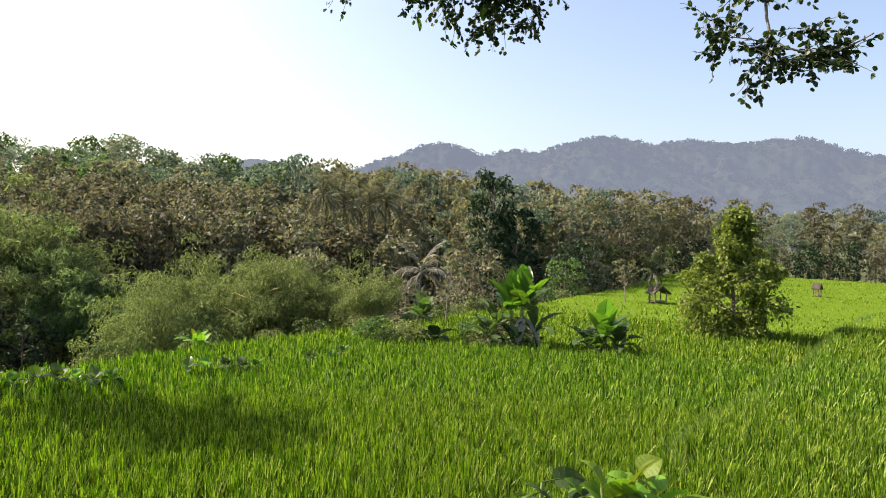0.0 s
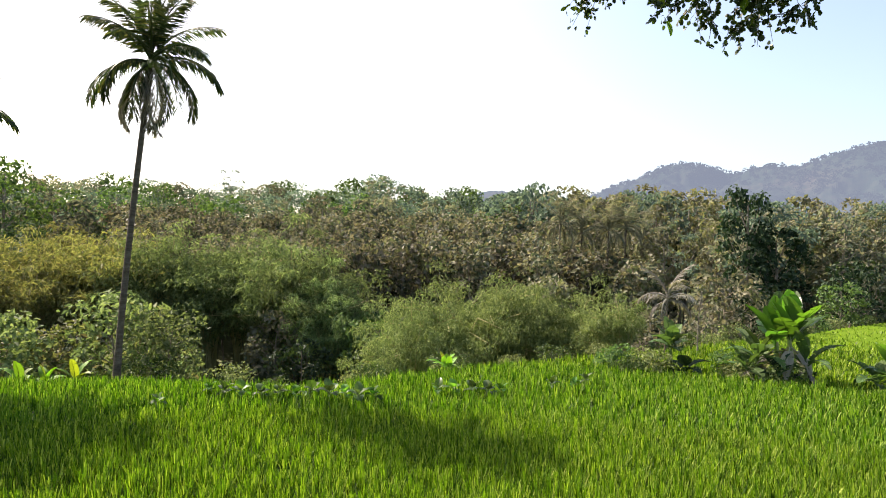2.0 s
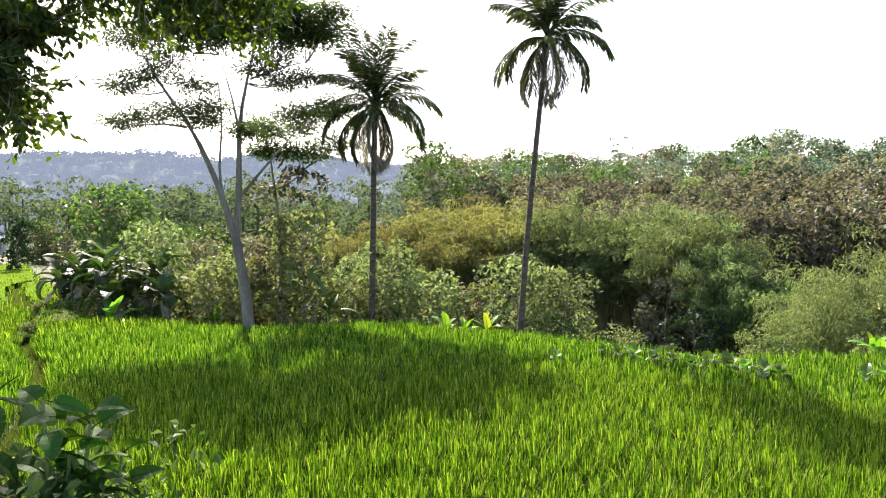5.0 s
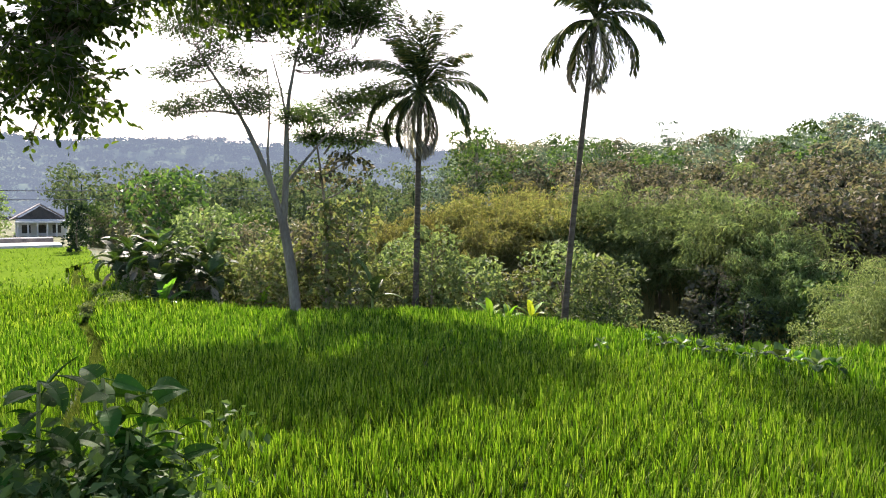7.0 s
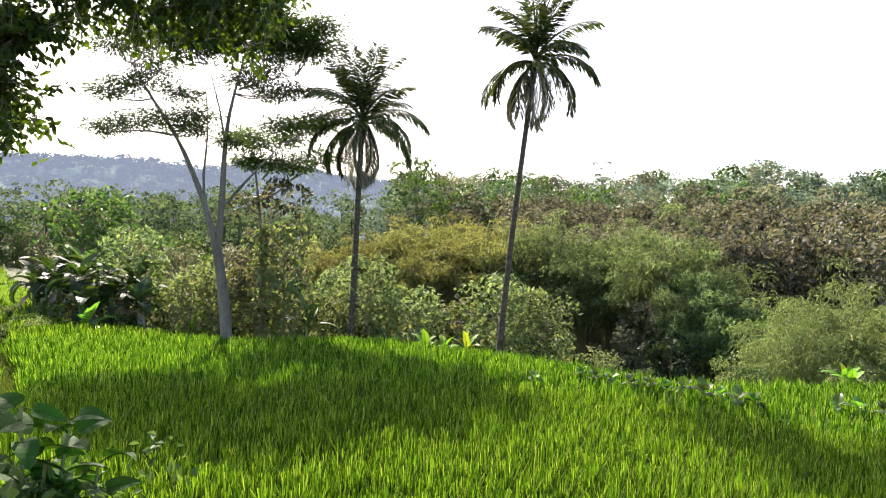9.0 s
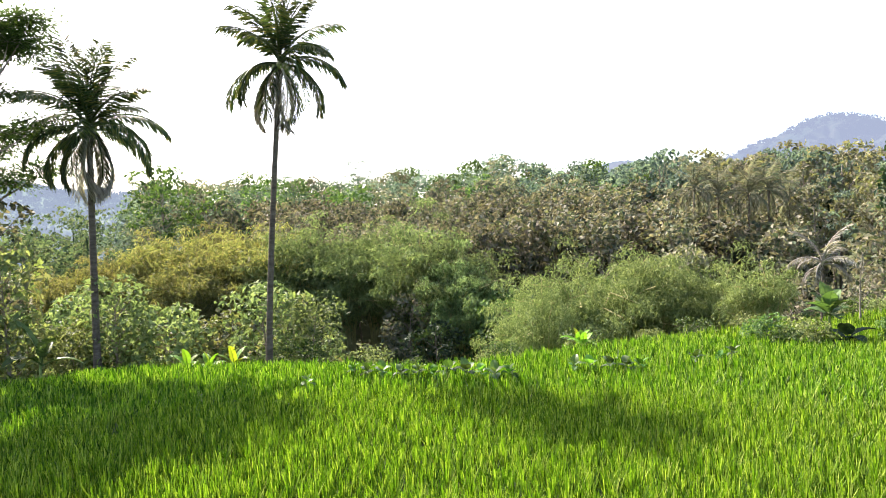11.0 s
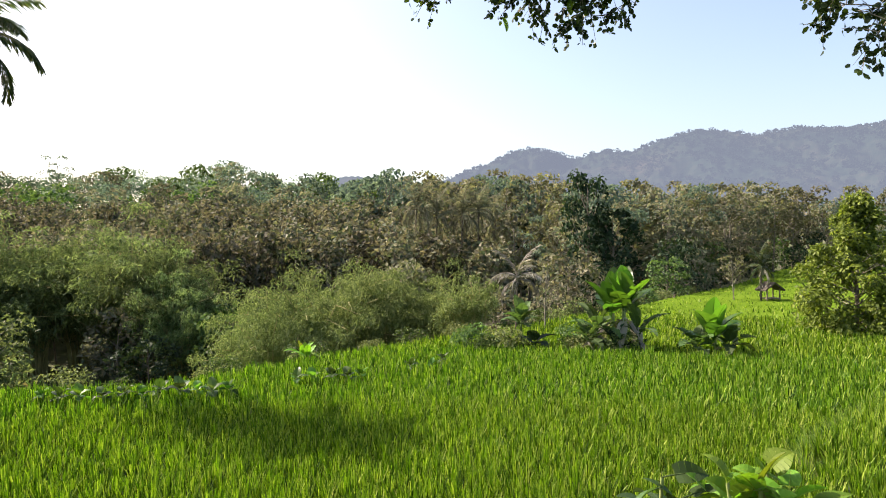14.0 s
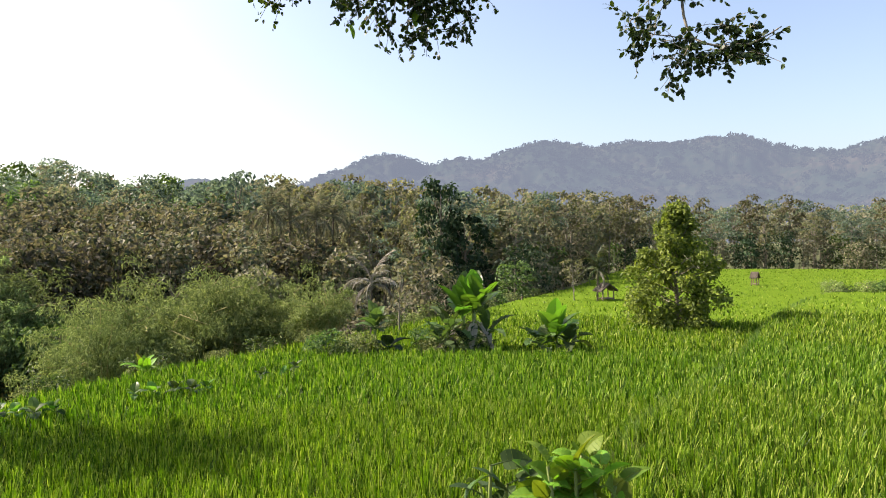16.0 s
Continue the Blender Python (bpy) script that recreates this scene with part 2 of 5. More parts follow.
def puff_leaves(rng, centres, radius, n, L, W, flat=0.8, under=0.3, droop=0.25, shell=0.7):
    """Rounded tufts: n leaves on the skin of each, facing outwards, most of them on its upper side."""
    c = np.repeat(np.asarray(centres, float), n, 0)
    r = np.repeat(np.broadcast_to(radius, len(centres)), n)[:, None]
    d = rand_dirs(rng, len(c))
    d[:, 2] = np.where((d[:, 2] < 0) & (rng.random(len(c)) > under), -d[:, 2], d[:, 2])
    P = c + d * r * (shell + (1.12 - shell) * rng.random((len(c), 1))) * [1, 1, flat]
    N = unit(d * [0.9, 0.9, 0.9 / flat ** 0.5] + rand_dirs(rng, len(c)) * 0.6)
    D = unit(np.cross(N, rand_dirs(rng, len(c))) + d * 0.3 - [0, 0, droop])
    s = 0.65 + 0.7 * rng.random(len(c))
    return leaves(P, D, N, L * s, W * s)


def curve(a, b, bend, n=6):
    t = np.linspace(0, 1, n)[:, None]
    a, b, bend = (np.asarray(v, float) for v in (a, b, bend))
    return a + (b - a) * t + bend * (4 * t * (1 - t))


# ---- ground ----
# the rice field's edge towards the ravine and the woods, from the left round to the right
EDGE = np.array([(-75, 7.0), (-58, 6.2), (-47, 6.0), (-29.6, 6.2), (-23.3, 9.6), (-21.6, 13.6), (-16.7, 16.6), (-14.1, 17.0), (-11.4, 17.4),
                 (-9.4, 20.2), (-7.4, 23.2), (-4.2, 27.5), (1.8, 35.3), (8.5, 45.6), (15, 56), (30, 86), (46, 88), (58, 76), (90, 60)])
BUND_R = np.array([(2.6, 8.0), (3.4, 10.2), (4.6, 12.2), (7.0, 15.0), (11.2, 20.0), (18.2, 29.8), (24.8, 37.4), (34, 46), (60, 56)])
BUND_L = np.array([(-9.0, 0.6), (-14.9, 1.3), (-18.5, 2.1), (-21.0, 2.4), (-24.4, 2.4), (-29.4, 2.9), (-33.0, 3.6), (-38, 3.3), (-42.3, 3.5), (-47.5, 4.1), (-52, 6.2), (-60, 6.4)])


def poly_dist(x, y, poly):
    """Signed distance to an open polyline: positive on its left."""
    best, sign = np.full(x.shape, 1e9), np.ones(x.shape)
    for (ax, ay), (bx, by) in zip(poly[:-1], poly[1:]):
        dx, dy = bx - ax, by - ay
        t = np.clip(((x - ax) * dx + (y - ay) * dy) / (dx * dx + dy * dy), 0, 1)
        d = np.hypot(x - ax - t * dx, y - ay - t * dy)
        s = np.where(dx * (y - ay) - dy * (x - ax) >= 0, 1.0, -1.0)
        sign = np.where(d < best - 1e-6, s, sign)
        best = np.minimum(best, d)
    return best * sign


def sm(a, b, v):
    t = np.clip((v - a) / (b - a), 0, 1)
    return t * t * (3 - 2 * t)


def ground_z(x, y):
    x, y = np.asarray(x, float), np.asarray(y, float)
    s = poly_dist(x, y, EDGE)              # positive beyond the field
    r = np.hypot(x, y)
    az = np.degrees(np.arctan2(-x, y))
    ravine = sm(-25, 5, az) * (1 - 0.7 * sm(58, 75, az))
    out = -4.6 * sm(0, 8, s) * (1 - sm(22, 60, s)) * (0.15 + 0.85 * ravine)
    rise = (4.6 + 1.4 * sm(20, 34, az)) * sm(0, 14, az) * (1 - sm(44, 58, az)) + 1.5
    out = out + rise * sm(45, 105, s)
    # steps between the rice terraces
    up = 0.5 * sm(-0.25, 0.1, -poly_dist(x, y, BUND_R)) * sm(4, 9, r)
    up_l = 0.3 * sm(0.0, 0.3, -poly_dist(x, y, BUND_L)) * sm(5, 12, -x)
    field = np.where(x > 0, up, up_l) * (1 - sm(-3, 0, s))
    bank = 2.9 * (1 - sm(1.2, 6.4, np.where(y > 0, r, np.abs(x))))
    return np.where(s > 0, out, 0) + field + bank


def in_field(x, y):
    return (poly_dist(x, y, EDGE) < -0.25)


def build_ground():
    rad = np.concatenate([np.linspace(0, 30, 61), np.linspace(30, 130, 56)[1:], np.geomspace(130, 4200, 30)[1:]])
    ang = np.linspace(0, 2 * np.pi, 301)[:-1]
    R, A = np.meshgrid(rad, ang, indexing="ij")
    X, Y = -R * np.sin(A), R * np.cos(A)
    Z = ground_z(X, Y)
    V = np.stack([X, Y, Z], -1).reshape(-1, 3)
    k, s = np.meshgrid(np.arange(len(rad) - 1), np.arange(300), indexing="ij")
    s2 = (s + 1) % 300
    F = np.stack([k * 300 + s, (k + 1) * 300 + s, (k + 1) * 300 + s2, k * 300 + s2], -1).reshape(-1, 4)
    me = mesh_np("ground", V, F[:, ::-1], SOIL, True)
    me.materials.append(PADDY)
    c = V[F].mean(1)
    under_rice = (poly_dist(c[:, 0], c[:, 1], EDGE) < 0) & (np.hypot(c[:, 0], c[:, 1]) > 7) & (c[:, 1] > -30) & (c[:, 0] > -69)
    me.polygons.foreach_set("material_index", under_rice.astype(np.int32))
    g = new("ground", me)
    tagged(g, "dark earth with low weeds under the woods, shade-darkened under the rice", "ground", kind="structure")


build_ground()


def rice(name, r0, r1, a0, a1, density, blades, height, width, rng, plain=False):
    """Rice tufts over a ring of the field about the bank, in planted rows, thinned at the bunds."""
    step = 1 / math.sqrt(density)
    g = np.arange(-r1, r1, step)
    X, Y = (q.ravel() for q in np.meshgrid(g, g))
    X, Y = X * math.cos(0.5) - Y * math.sin(0.5), X * math.sin(0.5) + Y * math.cos(0.5)
    X, Y = X + rng.normal(0, step * 0.2, len(X)), Y + rng.normal(0, step * 0.2, len(X))
    R, A = np.hypot(X, Y), np.degrees(np.arctan2(-X, Y))
    k = (R > r0) & (R <= r1) & (A > a0) & (A < a1)
    X, Y = X[k], Y[k]
    k = in_field(X, Y) & (X > -69.2) & (np.abs(poly_dist(X, Y, BUND_R) - 0.1) > 0.16) & (np.abs(poly_dist(X, Y, BUND_L) - 0.15) > 0.2)
    for hx, hy, hr in BARE:
        k &= np.hypot(X - hx, Y - hy) > hr * (0.8 + 0.4 * rng.random(len(X)))
    X, Y = X[k], Y[k]
    Z = ground_z(X, Y)
    n = len(X)
    big = 0.5 + 0.5 * np.sin(X * 0.55 + 1.3 * np.sin(Y * 0.31)) * np.sin(Y * 0.47 + X * 0.2)
    fine = np.sin(X * 4.1 + 1.7 * np.sin(Y * 2.3)) * np.sin(Y * 4.7 + 1.1 * np.sin(X * 1.9))
    tall = height * (0.76 + 0.14 * big + 0.1 * fine + 0.24 * rng.random(n))
    c = np.repeat(np.stack([X, Y, Z], 1), blades, 0)
    h = np.repeat(tall, blades) * (0.74 + 0.34 * rng.random(n * blades))
    a = rng.random(n * blades) * 2 * np.pi
    out = np.stack([np.cos(a), np.sin(a), 0 * a], 1)
    side = np.stack([-np.sin(a + 0.6), np.cos(a + 0.6), 0 * a], 1) * (width * (0.7 + 0.6 * rng.random(n * blades)))[:, None]
    free = (rng.random(n * blades) < 0.75)      # leaves that leave the stem high up
    low = np.where(free, 0.14 + 0.2 * rng.random(n * blades), 0.1)
    lean = (np.where(free, 0.03 + 0.2 * rng.random(n * blades), 0.04) * h)[:, None]
    base = c + out * 0.04 + np.stack([0 * low, 0 * low, low], 1)
    h = h - low
    m1 = base + out * lean * 0.45 + [0, 0, 1] * h[:, None] * 0.62
    tip = base + out * lean * (1.1 + 0.5 * rng.random((n * blades, 1))) + [0, 0, 1] * h[:, None] * (0.93 + 0.1 * rng.random((n * blades, 1)))
    V = np.stack([base - side * 0.5, base + side * 0.5, m1 - side * 0.5, m1 + side * 0.5, tip - side * 0.06, tip + side * 0.06], 1).reshape(-1, 3)
    i = np.arange(n * blades)[:, None] * 6
    F = np.concatenate([i + [0, 1, 3, 2], i + [2, 3, 5, 4]], 1).reshape(-1, 4)
    if plain:
        V = V.reshape(-1, 6, 3)[:, [0, 1, 4, 5]]
        V[:, 0] -= side * 0.1
        V[:, 3] += (V[:, 1] - V[:, 0]) * 0.3
        V, F = V.reshape(-1, 3), np.arange(n * blades)[:, None] * 4 + [0, 1, 3, 2]
    ob = new(name, mesh_np(name, V, F, RICE))
    tagged(ob, "dense bright green rice plants standing in the field", "rice", kind="stuff")


# bare or trodden spots in the rice: x, y, radius
BARE = [(-13.7, 8.9, 0.35), (-13.3, 8.3, 0.25), (-5.8, 9.3, 0.3), (4.2, 11.4, 0.5), (3.4, 25.4, 0.9), (5.8, 24.2, 0.5), (13.2, 30.0, 1.0), (14.2, 43.5, 1.0)]
rice("rice_near", 7.8, 17.0, -41, 100, 24, 24, 0.6, 0.021, np.random.default_rng(11), True)
rice("rice_middle", 17.0, 25.0, -41, 100, 17, 16, 0.6, 0.032, np.random.default_rng(12), True)
rice("rice_beyond", 25.0, 36.0, -41, 99, 13, 12, 0.56, 0.042, np.random.default_rng(15), True)
def rice_canopy(r0, r1, a0, a1):
    """The closed top of the rice further off, under its single blades."""
    rad, ang = np.geomspace(r0, r1, 90), np.radians(np.linspace(a0, a1, 420))
    R, A = np.meshgrid(rad, ang, indexing="ij")
    X, Y = -R * np.sin(A), R * np.cos(A)
    Z = ground_z(X, Y) + 0.24 + 0.18 * sm(26, 50, R) + np.random.default_rng(14).normal(0, 0.012, X.shape)
    V = np.stack([X, Y, Z], -1).reshape(-1, 3)
    k, j = np.meshgrid(np.arange(89), np.arange(419), indexing="ij")
    F = np.stack([k * 420 + j, k * 420 + j + 1, (k + 1) * 420 + j + 1, (k + 1) * 420 + j], -1).reshape(-1, 4)
    c = V[F].mean(1)
    F = F[(poly_dist(c[:, 0], c[:, 1], EDGE) < -0.4) & (c[:, 1] > -20) & (c[:, 0] > -69.2) & (np.abs(poly_dist(c[:, 0], c[:, 1], BUND_L) - 0.15) > 0.5)]
    ob = new("rice_canopy", mesh_np("rice_canopy", V, F, RICE_TOP))
    tagged(ob, "closed bright green top of the far rice", "rice", kind="stuff")


rice_canopy(25.0, 96.0, -43, 96)
rice("rice_far", 36.0, 95.0, -43, 96, 6.0, 5, 0.5, 0.055, np.random.default_rng(13), True)


# ---- trees ----
def spot(az, d, dz=0.0):
    x, y = -math.sin(radians(az)) * d, math.cos(radians(az)) * d
    return x, y, float(ground_z(x, y)) + dz


def stand(x, y, turn=0.0, size=1.0, sink=0.05, tilt=0.0):
    return pose(x, y, float(ground_z(x, y)) - sink, tilt, 0, turn) @ Matrix.Scale(size, 4)


def forest_tree(name, label, h, r, leafmat, barkmat, rng, clumps=16, n=60, L=0.42, W=0.26, low=0.35, trunk=0.14, flat=0.8, group="", puff=0.36, under=0.3, loose=0):
    """A tree of trunk, forked limbs and a crown of leafy tufts with gaps between them."""
    e = thing(name, label, "tree", group)
    wob = rng.normal(0, 0.03 * h, 2)
    path = curve((0, 0, -0.6), (wob[0], wob[1], h * 0.9), (rng.normal(0, 0.02 * h), rng.normal(0, 0.02 * h), 0), 8)
    geos = [tube(path, np.linspace(trunk, trunk * 0.25, 8), 7)]
    cents, rad = [], []
    for i in range(clumps):
        t = low + (0.97 - low) * ((i + rng.random()) / clumps) ** 0.85
        env = r * math.sqrt(max(0.06, 1 - ((t - (low + 1) / 2 - 0.02) / ((1 - low) * 0.56)) ** 2))
        a = i * 2.4 + rng.normal(0, 0.5)
        rr = env * (0.3 + 0.62 * rng.random() ** 0.6)
        c = np.array([path[-1, 0] * t + math.cos(a) * rr, path[-1, 1] * t + math.sin(a) * rr, h * t])
        cents.append(c)
        rad.append(r * puff * (0.65 + 0.6 * rng.random()))
        k = np.array([path[-1, 0] * t * 0.8, path[-1, 1] * t * 0.8, h * max(0.15, t - 0.2)])
        geos.append(tube(curve(k, c, (0, 0, -0.04 * h * rng.random()), 4), np.linspace(trunk * 0.35, trunk * 0.08, 4), 4))
    part("trunk", join(geos), barkmat, e, smooth=True)
    crown = [puff_leaves(rng, cents, np.array(rad), n, L, W, flat, under)]
    if loose:
        crown.append(clump_leaves(rng, cents, np.array(rad) * 1.5, loose, L, W, flat))
    part("crown", join(crown), leafmat, e)
    return e


def scatter(protos, places, rng, s0=0.85, s1=1.15):
    """Stands the first tree of each kind at a place of its own, and copies at the others."""
    for i, (x, y) in enumerate(places):
        m = stand(x, y, rng.random() * 360, s0 + (s1 - s0) * rng.random(), 0.1)
        p = protos[i % len(protos)]
        if i < len(protos):
            p.matrix_basis = m
        else:
            copy_thing(p, m @ Matrix.Scale(1 / p.scale[0], 4))


def places(a0, a1, d0, d1, gap, rng, cap=999, clear=2.0):
    """Random spots in a sector about the bank, kept apart by gap and clear of the field."""
    az, d = a0 + (a1 - a0) * rng.random(5000), np.sqrt(d0 ** 2 + (d1 ** 2 - d0 ** 2) * rng.random(5000))
    x, y = -np.sin(np.radians(az)) * d, np.cos(np.radians(az)) * d
    ok = poly_dist(x, y, EDGE) > clear
    out = []
    for p in zip(x[ok], y[ok]):
        if all((p[0] - q[0]) ** 2 + (p[1] - q[1]) ** 2 > gap * gap for q in out):
            out.append((float(p[0]), float(p[1])))
        if len(out) >= cap:
            break
    return out


def reach(ob, x, y, top, turn=0.0, wide=1.0):
    """Stands a thing at x, y, scaled so that the top of its crown comes to the height top."""
    h = float(np.percentile(np.concatenate([[v.co.z for v in c.data.vertices] for c in ob.children]), 98.5))
    g = float(ground_z(x, y)) - 0.1
    k = (top - g) / h
    ob.matrix_basis = pose(x, y, g, 0, 0, turn) @ Matrix.Diagonal((k * wide, k * wide, k, 1.0))
    return ob


def tier(protos, heights, spots, line, rng, drop=0.8, lo=0.55, hi=1.5, fall=None):
    """A belt of trees whose tops follow a skyline of (azimuth, degrees up), single trees staying below it."""
    line = np.array(sorted(line), float)
    used = set()
    for x, y in spots:
        i = int(rng.random() * len(protos))
        d, az = math.hypot(x, y), math.degrees(math.atan2(-x, y))
        el = float(np.interp(az, line[:, 0], line[:, 1])) - drop * rng.random()
        if fall:
            el -= fall[2] * float(sm(fall[1], fall[0], d))
        size = (4.5 + d * math.tan(radians(el)) - float(ground_z(x, y))) / heights[i]
        size = min(hi, max(lo, size))
        wide = size * (0.88 + 0.24 * rng.random())
        m = pose(x, y, float(ground_z(x, y)) - 0.15, 0, 0, rng.random() * 360) @ Matrix.Diagonal((wide, wide, size, 1.0))
        if i in used:
            copy_thing(protos[i], m @ Matrix.Diagonal((*(1 / v for v in protos[i].scale), 1)))
        else:
            protos[i].matrix_basis = m
            used.add(i)
    for i, p in enumerate(protos):
        if i not in used:
            x, y = spots[i]
            p.matrix_basis = stand(x + 1.5, y + 1.5, 0, 0.8)


rt = np.random.default_rng(21)
SKYLINE = [(-46, 2.6), (-38, 2.9), (-34, 3.2), (-28, 3.5), (-20, 4.0), (-13, 4.4), (-10.5, 4.4), (-8, 5.2), (-4, 4.7), (-2.3, 4.7), (0, 5.45), (3.5, 5.6), (6, 5.75), (9, 5.6), (12, 5.85), (14, 5.5), (16.3, 5.5), (17.5, 5.8), (18.8, 6.6), (20.7, 5.8),
           (22.4, 6.1), (24, 6.85), (26.2, 7.15), (28, 6.4), (30.5, 6.0), (33.5, 6.2), (36, 5.9), (40, 5.5), (44, 6.1), (47, 5.8), (51, 5.9), (56, 5.6), (62, 5.2)]
MIDLINE = [(12, 5.0), (14, 4.9), (17, 4.5), (21, 4.8), (25.7, 5.9), (30.6, 5.2), (37, 4.8), (44, 4.7), (49, 4.8), (56, 4.4)]
TEAKLINE = [(-3, 1.2), (0, 1.6), (3, 2.2), (7, 3.0), (11.4, 3.6), (18.5, 4.1), (25, 3.7), (30, 3.4), (35.4, 3.6), (41, 3.9), (44, 3.8), (49, 3.2), (54, 3.1)]
H_R = (11.0, 12.0, 10.5, 12.5, 11.5)
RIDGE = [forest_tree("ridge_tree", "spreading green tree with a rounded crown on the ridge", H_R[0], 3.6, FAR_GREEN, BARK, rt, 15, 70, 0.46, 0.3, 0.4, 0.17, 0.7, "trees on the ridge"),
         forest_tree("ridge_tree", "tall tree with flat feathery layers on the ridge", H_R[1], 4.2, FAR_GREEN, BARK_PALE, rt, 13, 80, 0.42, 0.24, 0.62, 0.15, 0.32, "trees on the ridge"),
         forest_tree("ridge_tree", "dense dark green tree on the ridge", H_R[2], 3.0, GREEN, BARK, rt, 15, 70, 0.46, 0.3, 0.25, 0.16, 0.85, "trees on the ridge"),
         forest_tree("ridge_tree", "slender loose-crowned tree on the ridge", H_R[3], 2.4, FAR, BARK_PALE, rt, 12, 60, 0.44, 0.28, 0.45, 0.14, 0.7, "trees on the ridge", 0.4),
         forest_tree("ridge_tree", "tree with russet brown dry leaves on the ridge", H_R[4], 3.2, BROWNISH, BARK_PALE, rt, 14, 66, 0.46, 0.3, 0.4, 0.16, 0.75, "trees on the ridge")]
tier(RIDGE[:3] + [RIDGE[3]], H_R[:4], places(13, 55.5, 106, 134, 5.0, rt, 125), SKYLINE, rt, 1.35)
BROWN_R = [copy_thing(RIDGE[4], Matrix()), copy_thing(RIDGE[0], Matrix()), copy_thing(RIDGE[3], Matrix())]
tier([RIDGE[4]] + BROWN_R, (H_R[4], H_R[4], H_R[0], H_R[3]), places(-3, 15, 84, 118, 4.6, rt, 76), SKYLINE, rt, 0.9)
H_M = (7.6, 9.0, 8.2)
MOUND = [forest_tree("slope_tree", "rounded pale green clump like a mound on the slope", H_M[0], 3.4, FAR_GREEN, BARK, rt, 18, 74, 0.4, 0.16, 0.1, 0.12, 0.9, "trees on the slope", 0.34),
         forest_tree("slope_tree", "broad leafy green tree on the slope", H_M[1], 3.0, GREEN, BARK, rt, 16, 66, 0.44, 0.28, 0.2, 0.14, 0.8, "trees on the slope"),
         forest_tree("slope_tree", "olive and brown tree on the slope", H_M[2], 2.6, FAR, BARK, rt, 15, 60, 0.44, 0.28, 0.25, 0.13, 0.8, "trees on the slope")]
tier(MOUND, H_M, places(11, 55, 85, 104, 4.8, rt, 74), MIDLINE, rt, 1.6)
H_T = (9.2, 9.8, 8.4, 10.4)
TEAKS = [forest_tree("teak_tree", "tall teak tree with dry brown and olive leaves", h, r, TEAK, BARK, rt, 20, 26, 0.42, 0.31, 0.38, 0.11, 1.1, "teak plantation", 0.42, 0.5, 22) for h, r in zip(H_T, (1.7, 1.9, 1.6, 1.9))]
tier(TEAKS, H_T, places(3, 46, 54, 84, 2.9, rt, 185), TEAKLINE, rt, 0.7, 0.5, 1.25, (56, 82, 2.7))
H_F = (11.0, 12.0, 13.0, 10.0, 13.5)
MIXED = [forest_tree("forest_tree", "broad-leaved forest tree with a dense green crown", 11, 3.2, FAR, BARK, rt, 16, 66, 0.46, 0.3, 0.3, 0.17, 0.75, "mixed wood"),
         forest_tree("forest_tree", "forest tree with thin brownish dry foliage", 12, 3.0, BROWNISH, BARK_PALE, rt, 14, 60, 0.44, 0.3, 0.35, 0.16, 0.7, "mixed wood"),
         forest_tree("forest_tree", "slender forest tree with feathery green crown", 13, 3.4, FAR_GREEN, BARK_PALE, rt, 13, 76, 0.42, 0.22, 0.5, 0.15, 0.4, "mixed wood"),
         forest_tree("forest_tree", "dark green forest tree", 10, 2.8, DARK, BARK, rt, 16, 66, 0.45, 0.28, 0.2, 0.16, 0.8, "mixed wood"),
         forest_tree("forest_tree", "tall forest tree with russet leaves and a bare trunk", 13.5, 2.6, BROWNISH, BARK_PALE, rt, 13, 60, 0.46, 0.32, 0.45, 0.15, 0.8, "mixed wood")]
tier(MIXED, H_F, places(-9, 5, 61, 84, 4.4, rt, 40), [(-8, 3.6), (-3, 3.4), (0, 3.0), (5, 2.6)], rt, 2.2, 0.45, 1.2)
MIXED_R = [copy_thing(MIXED[k], Matrix()) for k in (0, 1, 2, 4)]
tier(MIXED_R, (11.0, 12.0, 13.0, 13.5), places(-20, -6, 60, 96, 4.2, rt, 44) + places(-46, -17, 91, 116, 4.3, rt, 74), SKYLINE, rt, 1.5, 0.45, 1.25)
LOWS = [forest_tree("understorey_tree", "low bushy tree in the ravine", 5.5, 2.6, m, BARK, rt, 15, 50, 0.42, 0.26, 0.08, 0.1, 0.8, "ravine trees") for m in (DARK, GREEN, TEAK, FAR)]
scatter(LOWS, places(-6, 25, 40, 54, 3.6, rt, 44) + places(43, 50, 40, 54, 3.6, rt, 10) + places(44, 60, 60, 78, 3.6, rt, 24, 4) + places(6, 34, 40, 50, 3.2, rt, 18, 1.5) + places(-19, -6, 50, 90, 3.4, rt, 30, 1.2) + places(-44, -17, 86, 104, 3.0, rt, 56, 0.8), rt, 0.5, 0.95)


